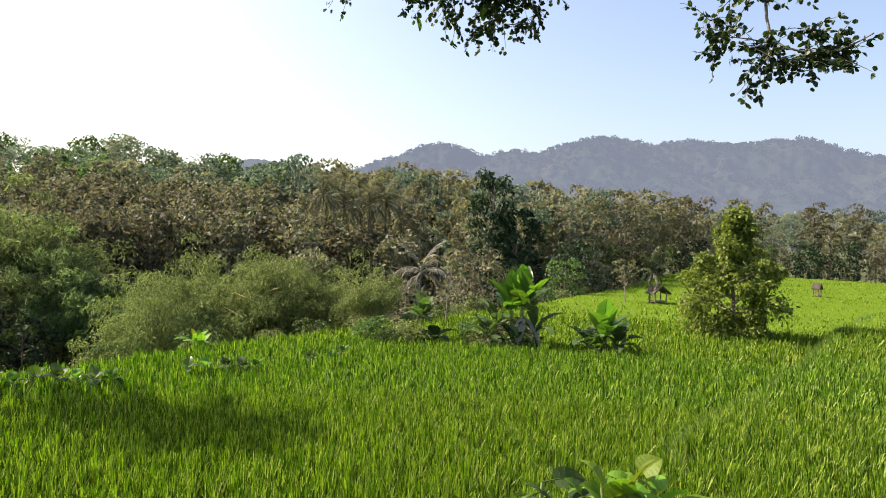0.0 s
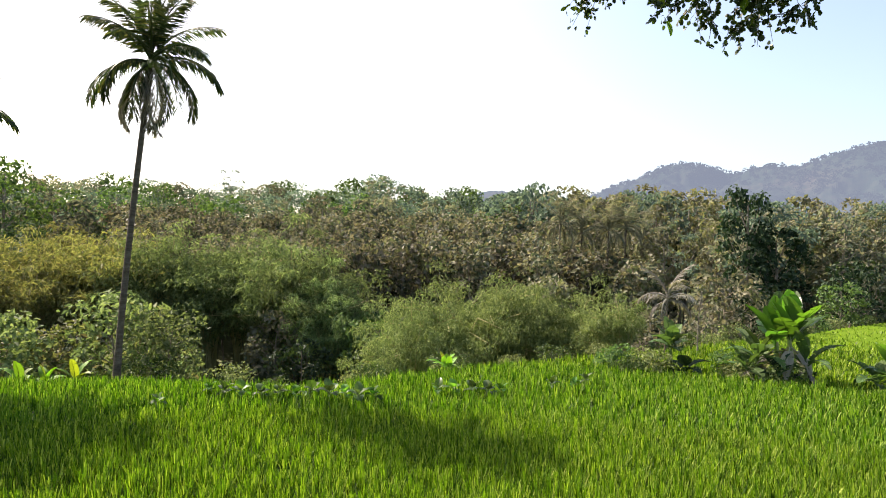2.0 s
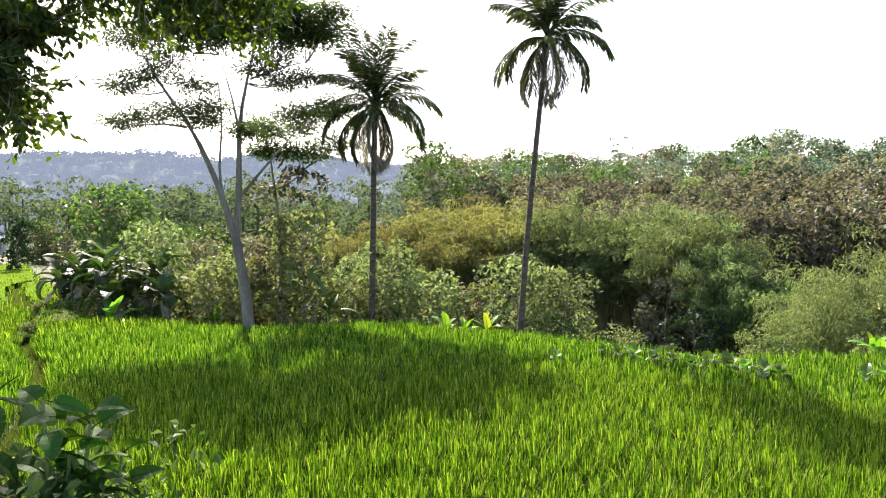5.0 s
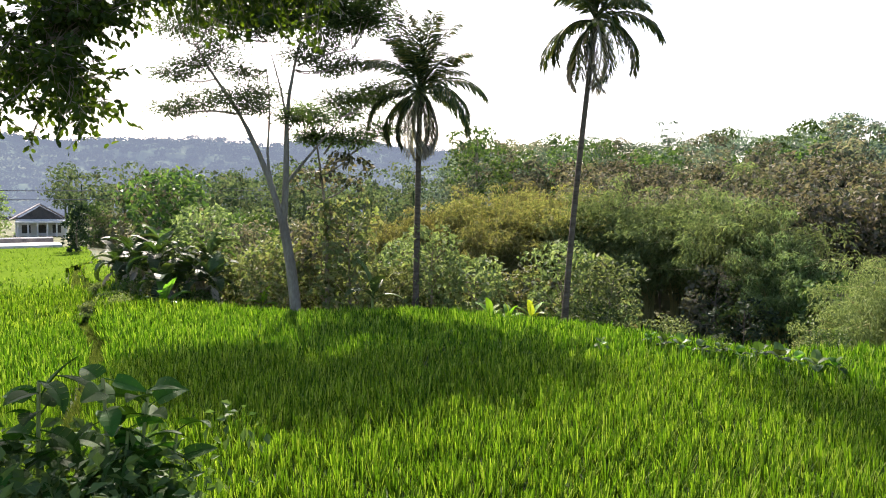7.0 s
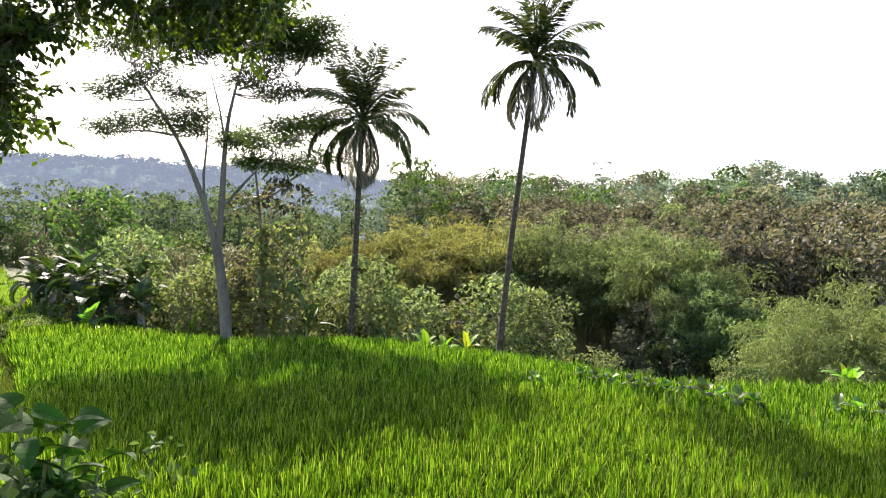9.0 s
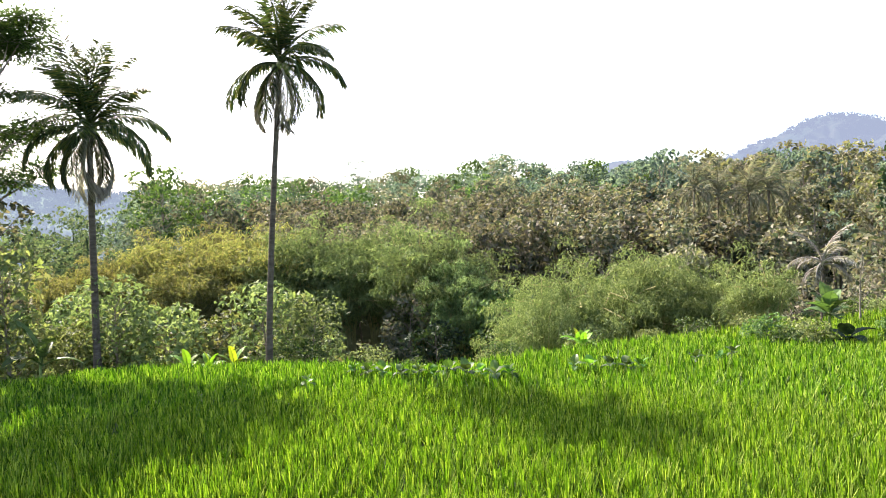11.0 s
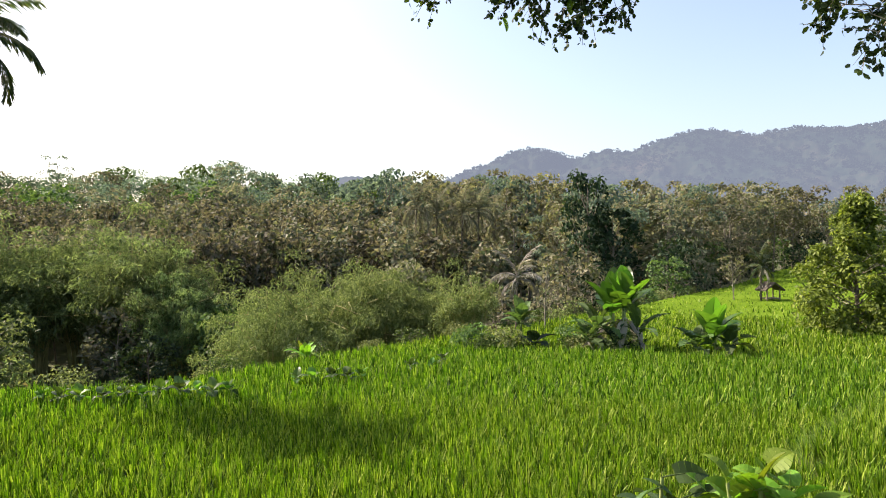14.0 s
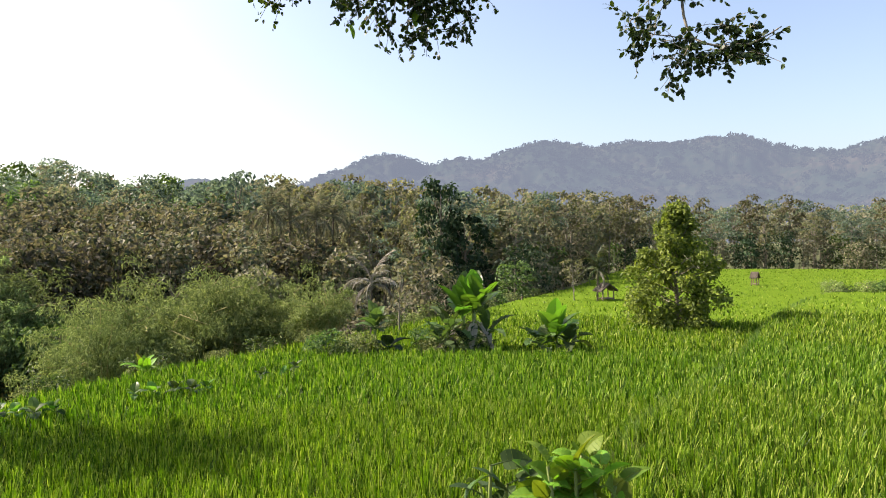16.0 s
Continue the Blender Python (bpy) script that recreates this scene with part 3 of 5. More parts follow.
def far_wood(name, label, places_, rng, mat, h0, h1, base=None, L=0.9, n=150):
    """Distant woods, joined: every tree a short trunk under tufted foliage."""
    geos = []
    for x, y in places_:
        z = float(ground_z(x, y)) if base is None else base(x, y)
        h = h0 + (h1 - h0) * rng.random()
        r = h * (0.26 + 0.14 * rng.random())
        k = 9
        a, t = rng.random(k) * 2 * np.pi, 0.3 + 0.62 * rng.random(k)
        rr = r * np.sqrt(rng.random(k)) * np.sqrt(np.clip(1.15 - ((t - 0.55) / 0.5) ** 2, 0.1, 1))
        c = np.stack([x + rr * np.cos(a), y + rr * np.sin(a), z + h * t], 1)
        geos.append(puff_leaves(rng, c, r * (0.3 + 0.25 * rng.random(k)), n // k, L, L * 0.7, 0.75))
        geos.append(tube([(x, y, z - 1), (x + 0.2, y, z + h * 0.7)], [0.22, 0.1], 4))
    ob = new(name, mesh_np(name, *join(geos), mat))
    tagged(ob, label, "woods", kind="stuff")


rf = np.random.default_rng(31)
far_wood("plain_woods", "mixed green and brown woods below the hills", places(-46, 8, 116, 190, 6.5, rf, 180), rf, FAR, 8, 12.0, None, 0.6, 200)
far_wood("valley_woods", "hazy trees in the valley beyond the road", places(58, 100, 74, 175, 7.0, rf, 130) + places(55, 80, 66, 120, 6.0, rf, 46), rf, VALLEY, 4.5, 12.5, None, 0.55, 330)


# ---- hills ----
def hill_mat(name, cols, glow):
    m, nt, n, p = mat_base(name)
    co = n.new("ShaderNodeTexCoord")
    a, b = n.new("ShaderNodeTexNoise"), n.new("ShaderNodeTexNoise")
    a.inputs["Scale"].default_value, b.inputs["Scale"].default_value = 0.012, 0.16
    b.inputs["Detail"].default_value = 6
    ad = n.new("ShaderNodeMath")
    ad.operation = "MULTIPLY_ADD"
    ad.inputs[1].default_value = 0.6
    for t in (a, b):
        nt.links.new(co.outputs["Object"], t.inputs["Vector"])
    nt.links.new(b.outputs[0], ad.inputs[0])
    nt.links.new(a.outputs[0], ad.inputs[2])
    r = ramp_node(nt, cols)
    mr = n.new("ShaderNodeMapRange")
    mr.inputs["From Min"].default_value, mr.inputs["From Max"].default_value = 0.55, 1.05
    nt.links.new(ad.outputs[0], mr.inputs["Value"])
    nt.links.new(mr.outputs[0], r.inputs[0])
    nt.links.new(r.outputs[0], p.inputs["Base Color"])
    p.inputs["Roughness"].default_value = 1.0
    p.inputs["Specular IOR Level"].default_value = 0.0
    # Distance haze painted on: the hills give off a faint even blue.
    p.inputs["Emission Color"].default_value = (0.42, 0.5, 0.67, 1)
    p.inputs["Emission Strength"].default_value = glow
    return m


HILL = hill_mat("wooded_hill_haze", [(0.004, 0.007, 0.006), (0.007, 0.012, 0.008), (0.012, 0.015, 0.01), (0.022, 0.019, 0.014)], 0.2)
NEAR_HILL = hill_mat("wooded_valley_haze", [(0.02, 0.036, 0.028), (0.038, 0.06, 0.04), (0.065, 0.088, 0.052), (0.10, 0.11, 0.075)], 0.17)


def hills(name, label, peaks, az0, az1, r0, r1, seed, base, fade, rough=0.3, deep=100, trees=0, mat=HILL):
    """A wooded range: peaks of (azimuth, degrees up, half width), with spurs and a tree-rough skin."""
    na, nr = int((az1 - az0) * 8), deep
    az, rad = np.linspace(az0, az1, na), np.linspace(r0, r1, nr)
    A, R = np.meshgrid(az, rad, indexing="ij")
    crest = np.zeros(na)
    if base is None:
        for o in np.linspace(-0.8, 0.8, 9):
            crest = crest + np.interp(az + o, *np.array(sorted(peaks)).T) / 9
    else:
        for pa, pe, pw in peaks:
            crest = crest + pe * np.exp(-((az - pa) / pw) ** 2)
        crest = (crest + base) * sm(0, fade, az - az0) * sm(0, fade, az1 - az)
    crest = crest + 0.1 * np.array([noise.noise(Vector((a * 0.9, seed, 2.0))) + 0.6 * noise.noise(Vector((a * 3.1, seed, 5.0))) for a in az])
    X, Y = -R * np.sin(np.radians(A)), R * np.cos(np.radians(A))
    T = (R - r0) / (r1 - r0)
    spur = np.array([[noise.fractal(Vector((x * 0.006, y * 0.006, seed)), 0.9, 2.0, 5) for x, y in zip(xs, ys)] for xs, ys in zip(X, Y)])
    skin = np.array([[noise.noise(Vector((x * 0.11, y * 0.11, seed + 9))) for x, y in zip(xs, ys)] for xs, ys in zip(X, Y)])
    top = np.tan(np.radians(crest))[:, None] * r1 * 0.86
    Z = top * sm(0.0, 0.85, T) * (1 + rough * np.minimum(spur, 0.0) * (1 - sm(0.7, 0.9, T))) * (1 - 0.35 * sm(0.86, 1.0, T)) + 2.6 * skin + 1.0
    V = np.stack([X, Y, Z], -1).reshape(-1, 3)
    k, s = np.meshgrid(np.arange(na - 1), np.arange(nr - 1), indexing="ij")
    F = np.stack([k * nr + s, k * nr + s + 1, (k + 1) * nr + s + 1, (k + 1) * nr + s], -1).reshape(-1, 4)
    ob = new(name, mesh_np(name, V, F, mat, False))
    tagged(ob, label, "hill", kind="structure")
    if trees:
        rng = np.random.default_rng(seed)
        pick = V.reshape(na, nr, 3)[rng.integers(0, na, trees), (rng.random(trees) ** 0.8 * nr * 0.86).astype(int)]
        size = (1.4 + 2.0 * rng.random(trees)) * (r1 / 1000) ** 0.5
        wood = new(name + "_woods", mesh_np("hill_woods", *puff_leaves(rng, pick + np.stack([0 * size, 0 * size, size * 0.5], 1), size, 22, 0.0018 * r1 + 0.4, 0.0013 * r1 + 0.3, 0.8, 0.1), mat))
        tagged(wood, "hazy tree crowns on the " + label.split(" ", 1)[1], "woods", kind="stuff")


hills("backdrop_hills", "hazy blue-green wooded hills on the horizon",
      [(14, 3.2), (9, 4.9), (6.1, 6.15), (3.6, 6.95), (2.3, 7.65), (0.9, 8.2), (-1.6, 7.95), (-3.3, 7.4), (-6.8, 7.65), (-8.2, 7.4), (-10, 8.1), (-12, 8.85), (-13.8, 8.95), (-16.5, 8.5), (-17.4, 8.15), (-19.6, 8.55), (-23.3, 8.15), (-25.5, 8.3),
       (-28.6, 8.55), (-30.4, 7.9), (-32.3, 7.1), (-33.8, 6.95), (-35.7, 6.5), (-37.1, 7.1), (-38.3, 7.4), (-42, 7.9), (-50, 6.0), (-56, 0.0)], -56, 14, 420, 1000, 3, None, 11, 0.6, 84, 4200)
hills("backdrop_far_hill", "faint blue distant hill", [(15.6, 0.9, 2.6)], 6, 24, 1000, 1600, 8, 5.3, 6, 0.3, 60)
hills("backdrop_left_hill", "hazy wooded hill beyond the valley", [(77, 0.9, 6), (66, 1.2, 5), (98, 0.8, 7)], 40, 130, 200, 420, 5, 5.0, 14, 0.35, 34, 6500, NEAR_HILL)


# ---- bamboo ----
def bamboo(label, h, spread, culms, leafmat, rng, sprays=9, n=11, L=0.34, W=0.06, low=0.28, arch=0.22, fluff=0.35):
    e = thing("bamboo_clump", label, "bamboo", "bamboo by the ravine")
    cents = []
    for _ in range(culms):
        a, q = rng.random() * 2 * math.pi, rng.random() ** 0.6
        o = np.array([math.cos(a), math.sin(a), 0])
        hh = h * (0.6 + 0.4 * rng.random())
        t = np.linspace(0, 1, 9)[:, None]
        path = o * spread * 0.25 * rng.random() + o * spread * q * t ** 2.4 + [[0, 0, 1]] * (hh * (t - arch * q * t ** 4)) - [0, 0, 0.2]
        part("culm", tube(path[::2], np.linspace(0.05, 0.012, 5), 5), CULM, e, smooth=True)
        for _ in range(sprays):
            u = low + (1 - low) * rng.random() ** 0.75
            i = min(7, int(u * 8))
            c = path[i] + (path[i + 1] - path[i]) * (u * 8 - i)
            cents.append(c + rand_dirs(rng, 1)[0] * fluff * (0.4 + u))
    rad = fluff * (0.7 + 0.8 * rng.random(len(cents)))
    part("foliage", puff_leaves(rng, cents, rad, n, L, W, 0.7, 0.25, 0.5, 0.5), leafmat, e)
    return e


rb = np.random.default_rng(41)


def bamboo_row(protos, rows, rng):
    """Clumps at (azimuth, distance, degrees up of the top, width)."""
    for i, (az, d, el, wide) in enumerate(rows):
        p = protos[i % len(protos)]
        if i >= len(protos):
            p = copy_thing(p, Matrix())
        x, y, _ = spot(az, d)
        reach(p, x, y, 4.5 + d * math.tan(radians(el)), rng.random() * 360, wide)


BIG = [bamboo("tall green bamboo clump with arching feathery tops", 11.0, 3.8, 44, BAMBOO_DK, rb, 7, 52, 0.32, 0.075, 0.3, 0.36, 0.66), bamboo("tall green bamboo clump leaning over the ravine", 10.0, 4.4, 44, BAMBOO_DK, rb, 7, 52, 0.32, 0.075, 0.3, 0.38, 0.66)]
bamboo_row(BIG, [(36.6, 52, 0.3, 1.0), (33.2, 49, 0.6, 1.0), (39.8, 51, -0.2, 1.0), (30.6, 47, -0.5, 0.9), (43.0, 52, 0.9, 1.0), (29.8, 44.5, -2.6, 0.75)], rb)
LOWB = [bamboo("low light green bamboo thicket at the field's edge", 8.6, 3.6, 30, BAMBOO, rb, 7, 84, 0.23, 0.042, 0.34, 0.44, 0.56), bamboo("low feathery bamboo thicket", 7.4, 3.6, 30, BAMBOO, rb, 7, 84, 0.23, 0.042, 0.34, 0.46, 0.56)]
bamboo_row(LOWB, [(16.4, 35.5, -2.5, 0.82), (22.8, 31.5, -5.4, 0.72), (19.8, 34, -3.7, 0.8), (13.2, 37, -3.6, 0.8), (9.8, 38, -3.1, 0.75)], rb)
PLUME = [bamboo("small feathery bamboo shoot cluster by the dry palm", 5.2, 1.7, 14, BAMBOO, rb, 6, 50, 0.24, 0.045, 0.4, 0.3, 0.4)]
bamboo_row(PLUME, [(5.0, 33.0, -3.5, 1.0), (6.8, 34.0, -4.4, 1.0)], rb)
YELB = [bamboo("yellow bamboo clump with fine leaves", 9.6, 3.8, 46, BAMBOO_YL, rb, 7, 46, 0.34, 0.085, 0.3, 0.32, 0.68)]
bamboo_row(YELB, [(50, 56, 0.2, 1.0), (46.4, 54, 0.6, 1.0), (53.6, 57, 0.6, 1.0), (57.0, 58, -0.8, 0.95), (48.4, 61, 0.9, 1.0), (52, 52, -1.4, 0.9), (60.4, 57, -1.3, 0.9)], rb)


# ---- coconut palms ----
def frond(rng, L, rise, bend, n=60, w=0.05, hang=0.9, full=0.27):
    """A pinnate frond along +x: it leaves the crown at an angle, bends down, and its leaflets hang from the rib."""
    t = np.linspace(0, 1, 12)
    a = np.radians(rise - bend * t ** 1.25)
    rib = np.concatenate([[(0.0, 0.0, 0.0)], np.cumsum(np.stack([np.cos(a), 0 * a, np.sin(a)], 1)[1:] * (L / 11), 0)])
    u = np.linspace(0.14, 1, n)
    P = np.stack([np.interp(u, t, rib[:, k]) for k in range(3)], 1)
    T = unit(np.stack([np.interp(u, t, np.gradient(rib[:, k])) for k in range(3)], 1))
    geos = [tube(rib, np.linspace(0.05, 0.012, 12), 5)]
    for s in (-1, 1):
        D = unit(T * (0.45 + 0.25 * rng.random((n, 1))) + np.array([0, s, 0]) * (0.8 + 0.2 * rng.random((n, 1))) + [0, 0, -hang] + rng.normal(0, 0.1, (n, 3)))
        ll = L * full * (0.4 + 0.7 * np.sin(np.clip(u * 2.9, 0, 2.8))) * (0.8 + 0.35 * rng.random(n))
        geos.append(leaves(P, D, np.array([0, s * 0.7, 0.7]) - T * 0.2 + rng.normal(0, 0.25, (n, 3)), ll, w, 0.15))
    return join(geos)


def coconut(label, x, y, h, lean, rng, crown=24, L=2.9, thick=1.0, nuts=7, leafmat=None, name="coconut_palm", sink=0.05, dense=72, top_rise=88, fall=146):
    e = thing(name, label, "palm tree", "coconut palms" if nuts else "", stand(x, y, 0, 1, sink))
    top = np.array([lean[0], lean[1], h])
    t = np.linspace(0, 1, 26)[:, None]
    path = top * [1, 1, 0] * t ** 1.3 + [[0, 0, 1]] * (h * t) - [0, 0, 0.2]
    rad = thick * np.interp(t[:, 0], [0, 0.04, 0.15, 0.93, 1], [0.2, 0.14, 0.105, 0.085, 0.14]) * (1 + 0.05 * (np.arange(26) % 2))
    part("trunk", tube(path, rad, 10), PALM_BARK, e, smooth=True)
    for i in range(crown):
        q = (i + 0.6 * rng.random()) / crown
        f = frond(rng, L * (1 - 0.14 * q) * (0.88 + 0.2 * rng.random()), top_rise - fall * q ** 1.6 + rng.normal(0, 7), 28 + 95 * min(0.75, q) - 55 * max(0, q - 0.6) + 22 * rng.random(), dense, 0.046 if dense > 40 else 0.035, 0.08 + 0.95 * q)
        ob = part("frond", f, leafmat or (COCONUT if q < 0.86 else DRYPALM), e)
        ob.matrix_basis = pose(*(top + [0, 0, 0.05 - 0.3 * q]), 0, 0, i * 137.5 + 30 * rng.random())
    for i in range(nuts):
        c = top + [0.22 * math.cos(i * 0.9), 0.22 * math.sin(i * 0.9), -0.25 - 0.1 * (i % 2)]
        part("coconut", tube([c + [0, 0, -0.14], c + [0, 0, -0.09], c, c + [0, 0, 0.09], c + [0, 0, 0.13]], [0.02, 0.09, 0.115, 0.08, 0.02], 8), STEM, e, smooth=True)
    return e


rp = np.random.default_rng(51)
coconut("tall coconut palm with a curved leaning trunk", -17.4, 16.7, 10.85, (0.95, 0.3), rp, 29, 2.75)
coconut("coconut palm with a straight trunk and drooping fronds", -21.9, 13.25, 8.8, (0.12, 0.1), rp, 34, 2.85, 1.1)
coconut("dry bleached palm with pale dead fronds beside the field", -0.9, 30.8, 2.85, (0.1, 0.0), rp, 10, 1.7, 0.5, 0, DRYPALM, "dry_palm", dense=34, top_rise=70, fall=80)
coconut("young coconut palm beside the field hut", 14.1, 44.1, 2.7, (0.1, 0.1), rp, 12, 1.5, 0.6, 0, dense=30)
for az, d, h in ((10.4, 62, 8.6), (8.6, 63, 7.9), (6.4, 62, 8.0), (5.0, 63, 8.3), (3.6, 66, 7.4)):
    px_, py_, _z = spot(az, d)
    coconut("coconut palm with grey-green fronds among the teak", px_, py_, h - _z * 0.8, (0.3, 0), rp, 17, 2.9, 0.8, 0, FAR, dense=44)


# ---- big-leaved plants ----
def blade(rng, L, W, rise, droop, n=12, tear=0.5, tip=0.6, stalk=0.16):
    """A banana-like leaf along +x from a stalk: rib and two torn half blades."""
    t = np.linspace(0, 1, n + 1)
    a = rise - droop * t ** 1.3
    step = L / n
    rib = np.stack([np.concatenate([[0], np.cumsum(np.cos(a[:-1]) * step)]), 0 * t, np.concatenate([[0], np.cumsum(np.sin(a[:-1]) * step)])], 1)
    w = W * np.sin(np.clip((t - stalk) / (1 - stalk), 0, 1) ** 0.7 * np.pi * 0.985) ** tip * 0.5
    V, F = [], []
    for s in (-1, 1):
        sag = 0.0
        for i in range(2, n):
            if rng.random() < tear:
                sag = rng.normal(0, 0.22)
            nrm = np.array([-math.sin(a[i]), 0, math.cos(a[i])])
            e0 = rib[i] + np.array([0, s * w[i], 0]) + nrm * w[i] * (0.25 + sag)
            e1 = rib[i + 1] + np.array([0, s * w[i + 1], 0]) + nrm * w[i + 1] * (0.25 + sag)
            k = len(V) * 4
            V.append([rib[i], rib[i + 1], e1, e0] if s > 0 else [rib[i + 1], rib[i], e0, e1])
            F.append([k, k + 1, k + 2, k + 3])
    P, inv = np.unique(np.array(V).reshape(-1, 3).round(5), axis=0, return_inverse=True)
    F = inv.reshape(-1)[np.array(F)]
    g = [(P, F), tube(rib, np.linspace(0.03, 0.006, n + 1) * (L / 1.6), 5)]
    return join(g)


def banana(label, x, y, stem, count, L, W, rng, tear=0.5, mat=None, up=1.25, name="banana_plant", sink=0.05, group="banana plants", dry=0, sag=0.5, heads=()):
    e = thing(name, label, "banana plant" if name == "banana_plant" else "plant", group, stand(x, y, 0 if heads else rng.random() * 360, 1, sink))
    part("stem", tube(curve((0, 0, -0.2), (rng.normal(0, 0.06), 0, stem), (0.03, 0, 0), 6), np.linspace(0.11, 0.05, 6) * max(0.25, stem / 1.6), 8), STEM, e, smooth=True)
    for i in range(count):
        q = i / max(1, count - 1)
        r = up - 0.9 * q + 0.1 * rng.random()
        ob = part("leaf", blade(rng, L * (0.75 + 0.35 * rng.random()), W * (0.8 + 0.3 * rng.random()), r, sag * (1 + 2.0 * q + 0.6 * rng.random()), 12, tear), mat or BANANA, e)
        ob.matrix_basis = pose(0, 0, stem * (1 - 0.12 * q) - 0.02, 0, 0, heads[i] if i < len(heads) else i * 137.5 + 30 * rng.random())
    for i in range(dry):
        ob = part("dead_leaf", blade(rng, L * 0.8, W * 0.5, -0.5, 1.2, 10, 0.8), DRYPALM, e, "dry brown hanging leaf")
        ob.matrix_basis = pose(0, 0, stem * 0.8, 0, 0, i * 100 + 60 * rng.random())
    return e


ra = np.random.default_rng(61)
# the clump in the open field
banana("tall banana plant with broad upright leaves in the rice", 3.3, 25.5, 1.95, 9, 1.7, 0.78, ra, 0.28, None, 1.62, dry=4, sag=0.15, heads=(-80, 105, -120, 70))
banana("tall banana plant with bright upright leaves in the rice", 2.85, 25.7, 1.75, 8, 1.6, 0.7, ra, 0.3, None, 1.58, dry=3, sag=0.2, heads=(-100, 60, -140))
banana("leaning banana plant with torn leaves in the rice", 2.3, 25.4, 1.15, 8, 1.5, 0.42, ra, 0.6, GREEN, 1.3, dry=3)
banana("banana plant with torn drooping leaves in the rice", 3.75, 25.2, 1.0, 7, 1.6, 0.36, ra, 0.75, GREEN, 1.2, dry=4)
banana("banana plant with narrow torn leaves in the rice", 1.95, 25.2, 0.8, 8, 1.3, 0.36, ra, 0.7, GREEN, 1.1, dry=3)
banana("small banana sucker in the rice", 2.9, 24.9, 0.6, 6, 1.1, 0.4, ra, 0.3, DARK, 1.3, dry=3)
banana("low banana plant with arching leaves in the rice", 6.2, 24.4, 0.95, 10, 1.45, 0.7, ra, 0.2, None, 1.55, dry=1, sag=0.34, heads=(-85, 95))
banana("low banana plant with torn leaves in the rice", 6.75, 24.5, 0.7, 8, 1.25, 0.5, ra, 0.4, GREEN, 1.2, sag=0.45)
banana("banana plant with dark torn leaves in the rice", 5.65, 24.5, 0.7, 8, 1.2, 0.46, ra, 0.6, GREEN, 1.1, dry=1)
banana("banana plant with dark rounded leaves at the field's edge", -0.55, 25.9, 1.35, 10, 1.0, 0.62, ra, 0.15, GREEN, 1.4, sag=0.4)
banana("young banana plant with dark leaves at the field's edge", -0.05, 25.6, 0.55, 7, 1.0, 0.55, ra, 0.1, DARK, 0.8)
# the thicket by the left-hand field
for bx, by, st, L in ((-30.5, 5.6, 2.2, 2.3), (-31.8, 5.0, 1.9, 2.2), (-29.4, 6.6, 1.7, 2.0), (-32.8, 6.2, 2.4, 2.3), (-28.2, 7.2, 1.4, 1.9), (-34.0, 5.2, 1.8, 2.1), (-30.0, 7.6, 2.3, 2.2), (-29.0, 5.6, 1.2, 1.9), (-33.2, 4.4, 1.6, 2.0)):
    banana("banana plant with glossy arching leaves in a thicket", bx, by, st, 11, L * 0.8, 0.55, ra, 0.5, GLOSSY if st < 2.3 else GREEN, 1.25, dry=6, sag=0.85)
banana("bright young banana plant beside the thicket", -27.6, 5.3, 0.4, 7, 1.3, 0.36, ra, 0.2, None, 1.3)
banana("banana plant with two upright leaves below the palm", -22.2, 11.6, 1.1, 5, 1.5, 0.42, ra, 0.15, GREEN, 1.3)
banana("small banana plant at the field's edge", -26.2, 8.7, 0.5, 4, 1.0, 0.34, ra, 0.2, YOUNG, 1.3)
for bx, by in ((-17.9, 14.6), (-17.2, 15.0), (-18.6, 14.3), (-8.2, 22.6), (-7.9, 22.2)):
    banana("bright yellow-green young plant at the field's edge", bx, by, 0.5, 6, 0.75, 0.26, ra, 0.1, YOUNG, 1.4, "young_plant", group="young plants at the edge")


def bund_plant(x, y, rng, size=1.0):
    banana("low plant with broad shiny leaves standing in the rice", x, y, 0.62 + 0.1 * rng.random(), 6, 0.5 * size, 0.38 * size, rng, 0.0, (TARO, GLOSSY, GREEN, BANANA)[int(rng.random() * 4)], 1.2, "taro_plant", group="taro plants on the bund")


for bx, by, s in ((-11.8, 14.4, 0.9), (-11.3, 14.4, 1.1), (-10.8, 14.4, 1.2), (-10.4, 14.7, 1.0), (-10.1, 15.1, 1.2), (-9.6, 15.1, 0.9), (-9.5, 15.7, 1.1), (-8.9, 15.6, 1.2), (-8.7, 16.1, 0.9), (-8.3, 16.1, 1.2), (-7.9, 16.2, 1.0), (-6.7, 17.9, 1.0),
                  (-6.4, 18.4, 1.2), (-5.9, 18.7, 1.3), (-5.4, 18.6, 1.1), (-5.1, 18.9, 1.0), (-3.9, 20.5, 1.0), (-3.3, 20.9, 0.8), (-3.0, 21.4, 0.9), (-12.0, 12.8, 0.8)):
    bund_plant(bx, by, ra, s * 0.62)


# ---- single trees ----
def branched(name, label, at_, stems, radii, mat, category="tree"):
    """A tree of hand-placed stems; returns the thing."""
    e = thing(name, label, category)
    x, y, z = at_
    e.matrix_basis = pose(x, y, z)
    part("trunk", join([tube(np.array(s) - [x, y, z], np.linspace(r, q, len(s)), 8) for s, (r, q) in zip(stems, radii)]), mat, e, smooth=True)
    return e


def smooth_path(pts, n=10):
    p = np.array(pts, float)
    u = np.linspace(0, len(p) - 1, n)
    out = np.stack([np.interp(u, np.arange(len(p)), p[:, k]) for k in range(3)], 1)
    for _ in range(2):
        out[1:-1] = (out[:-2] + 2 * out[1:-1] + out[2:]) / 4
    return out


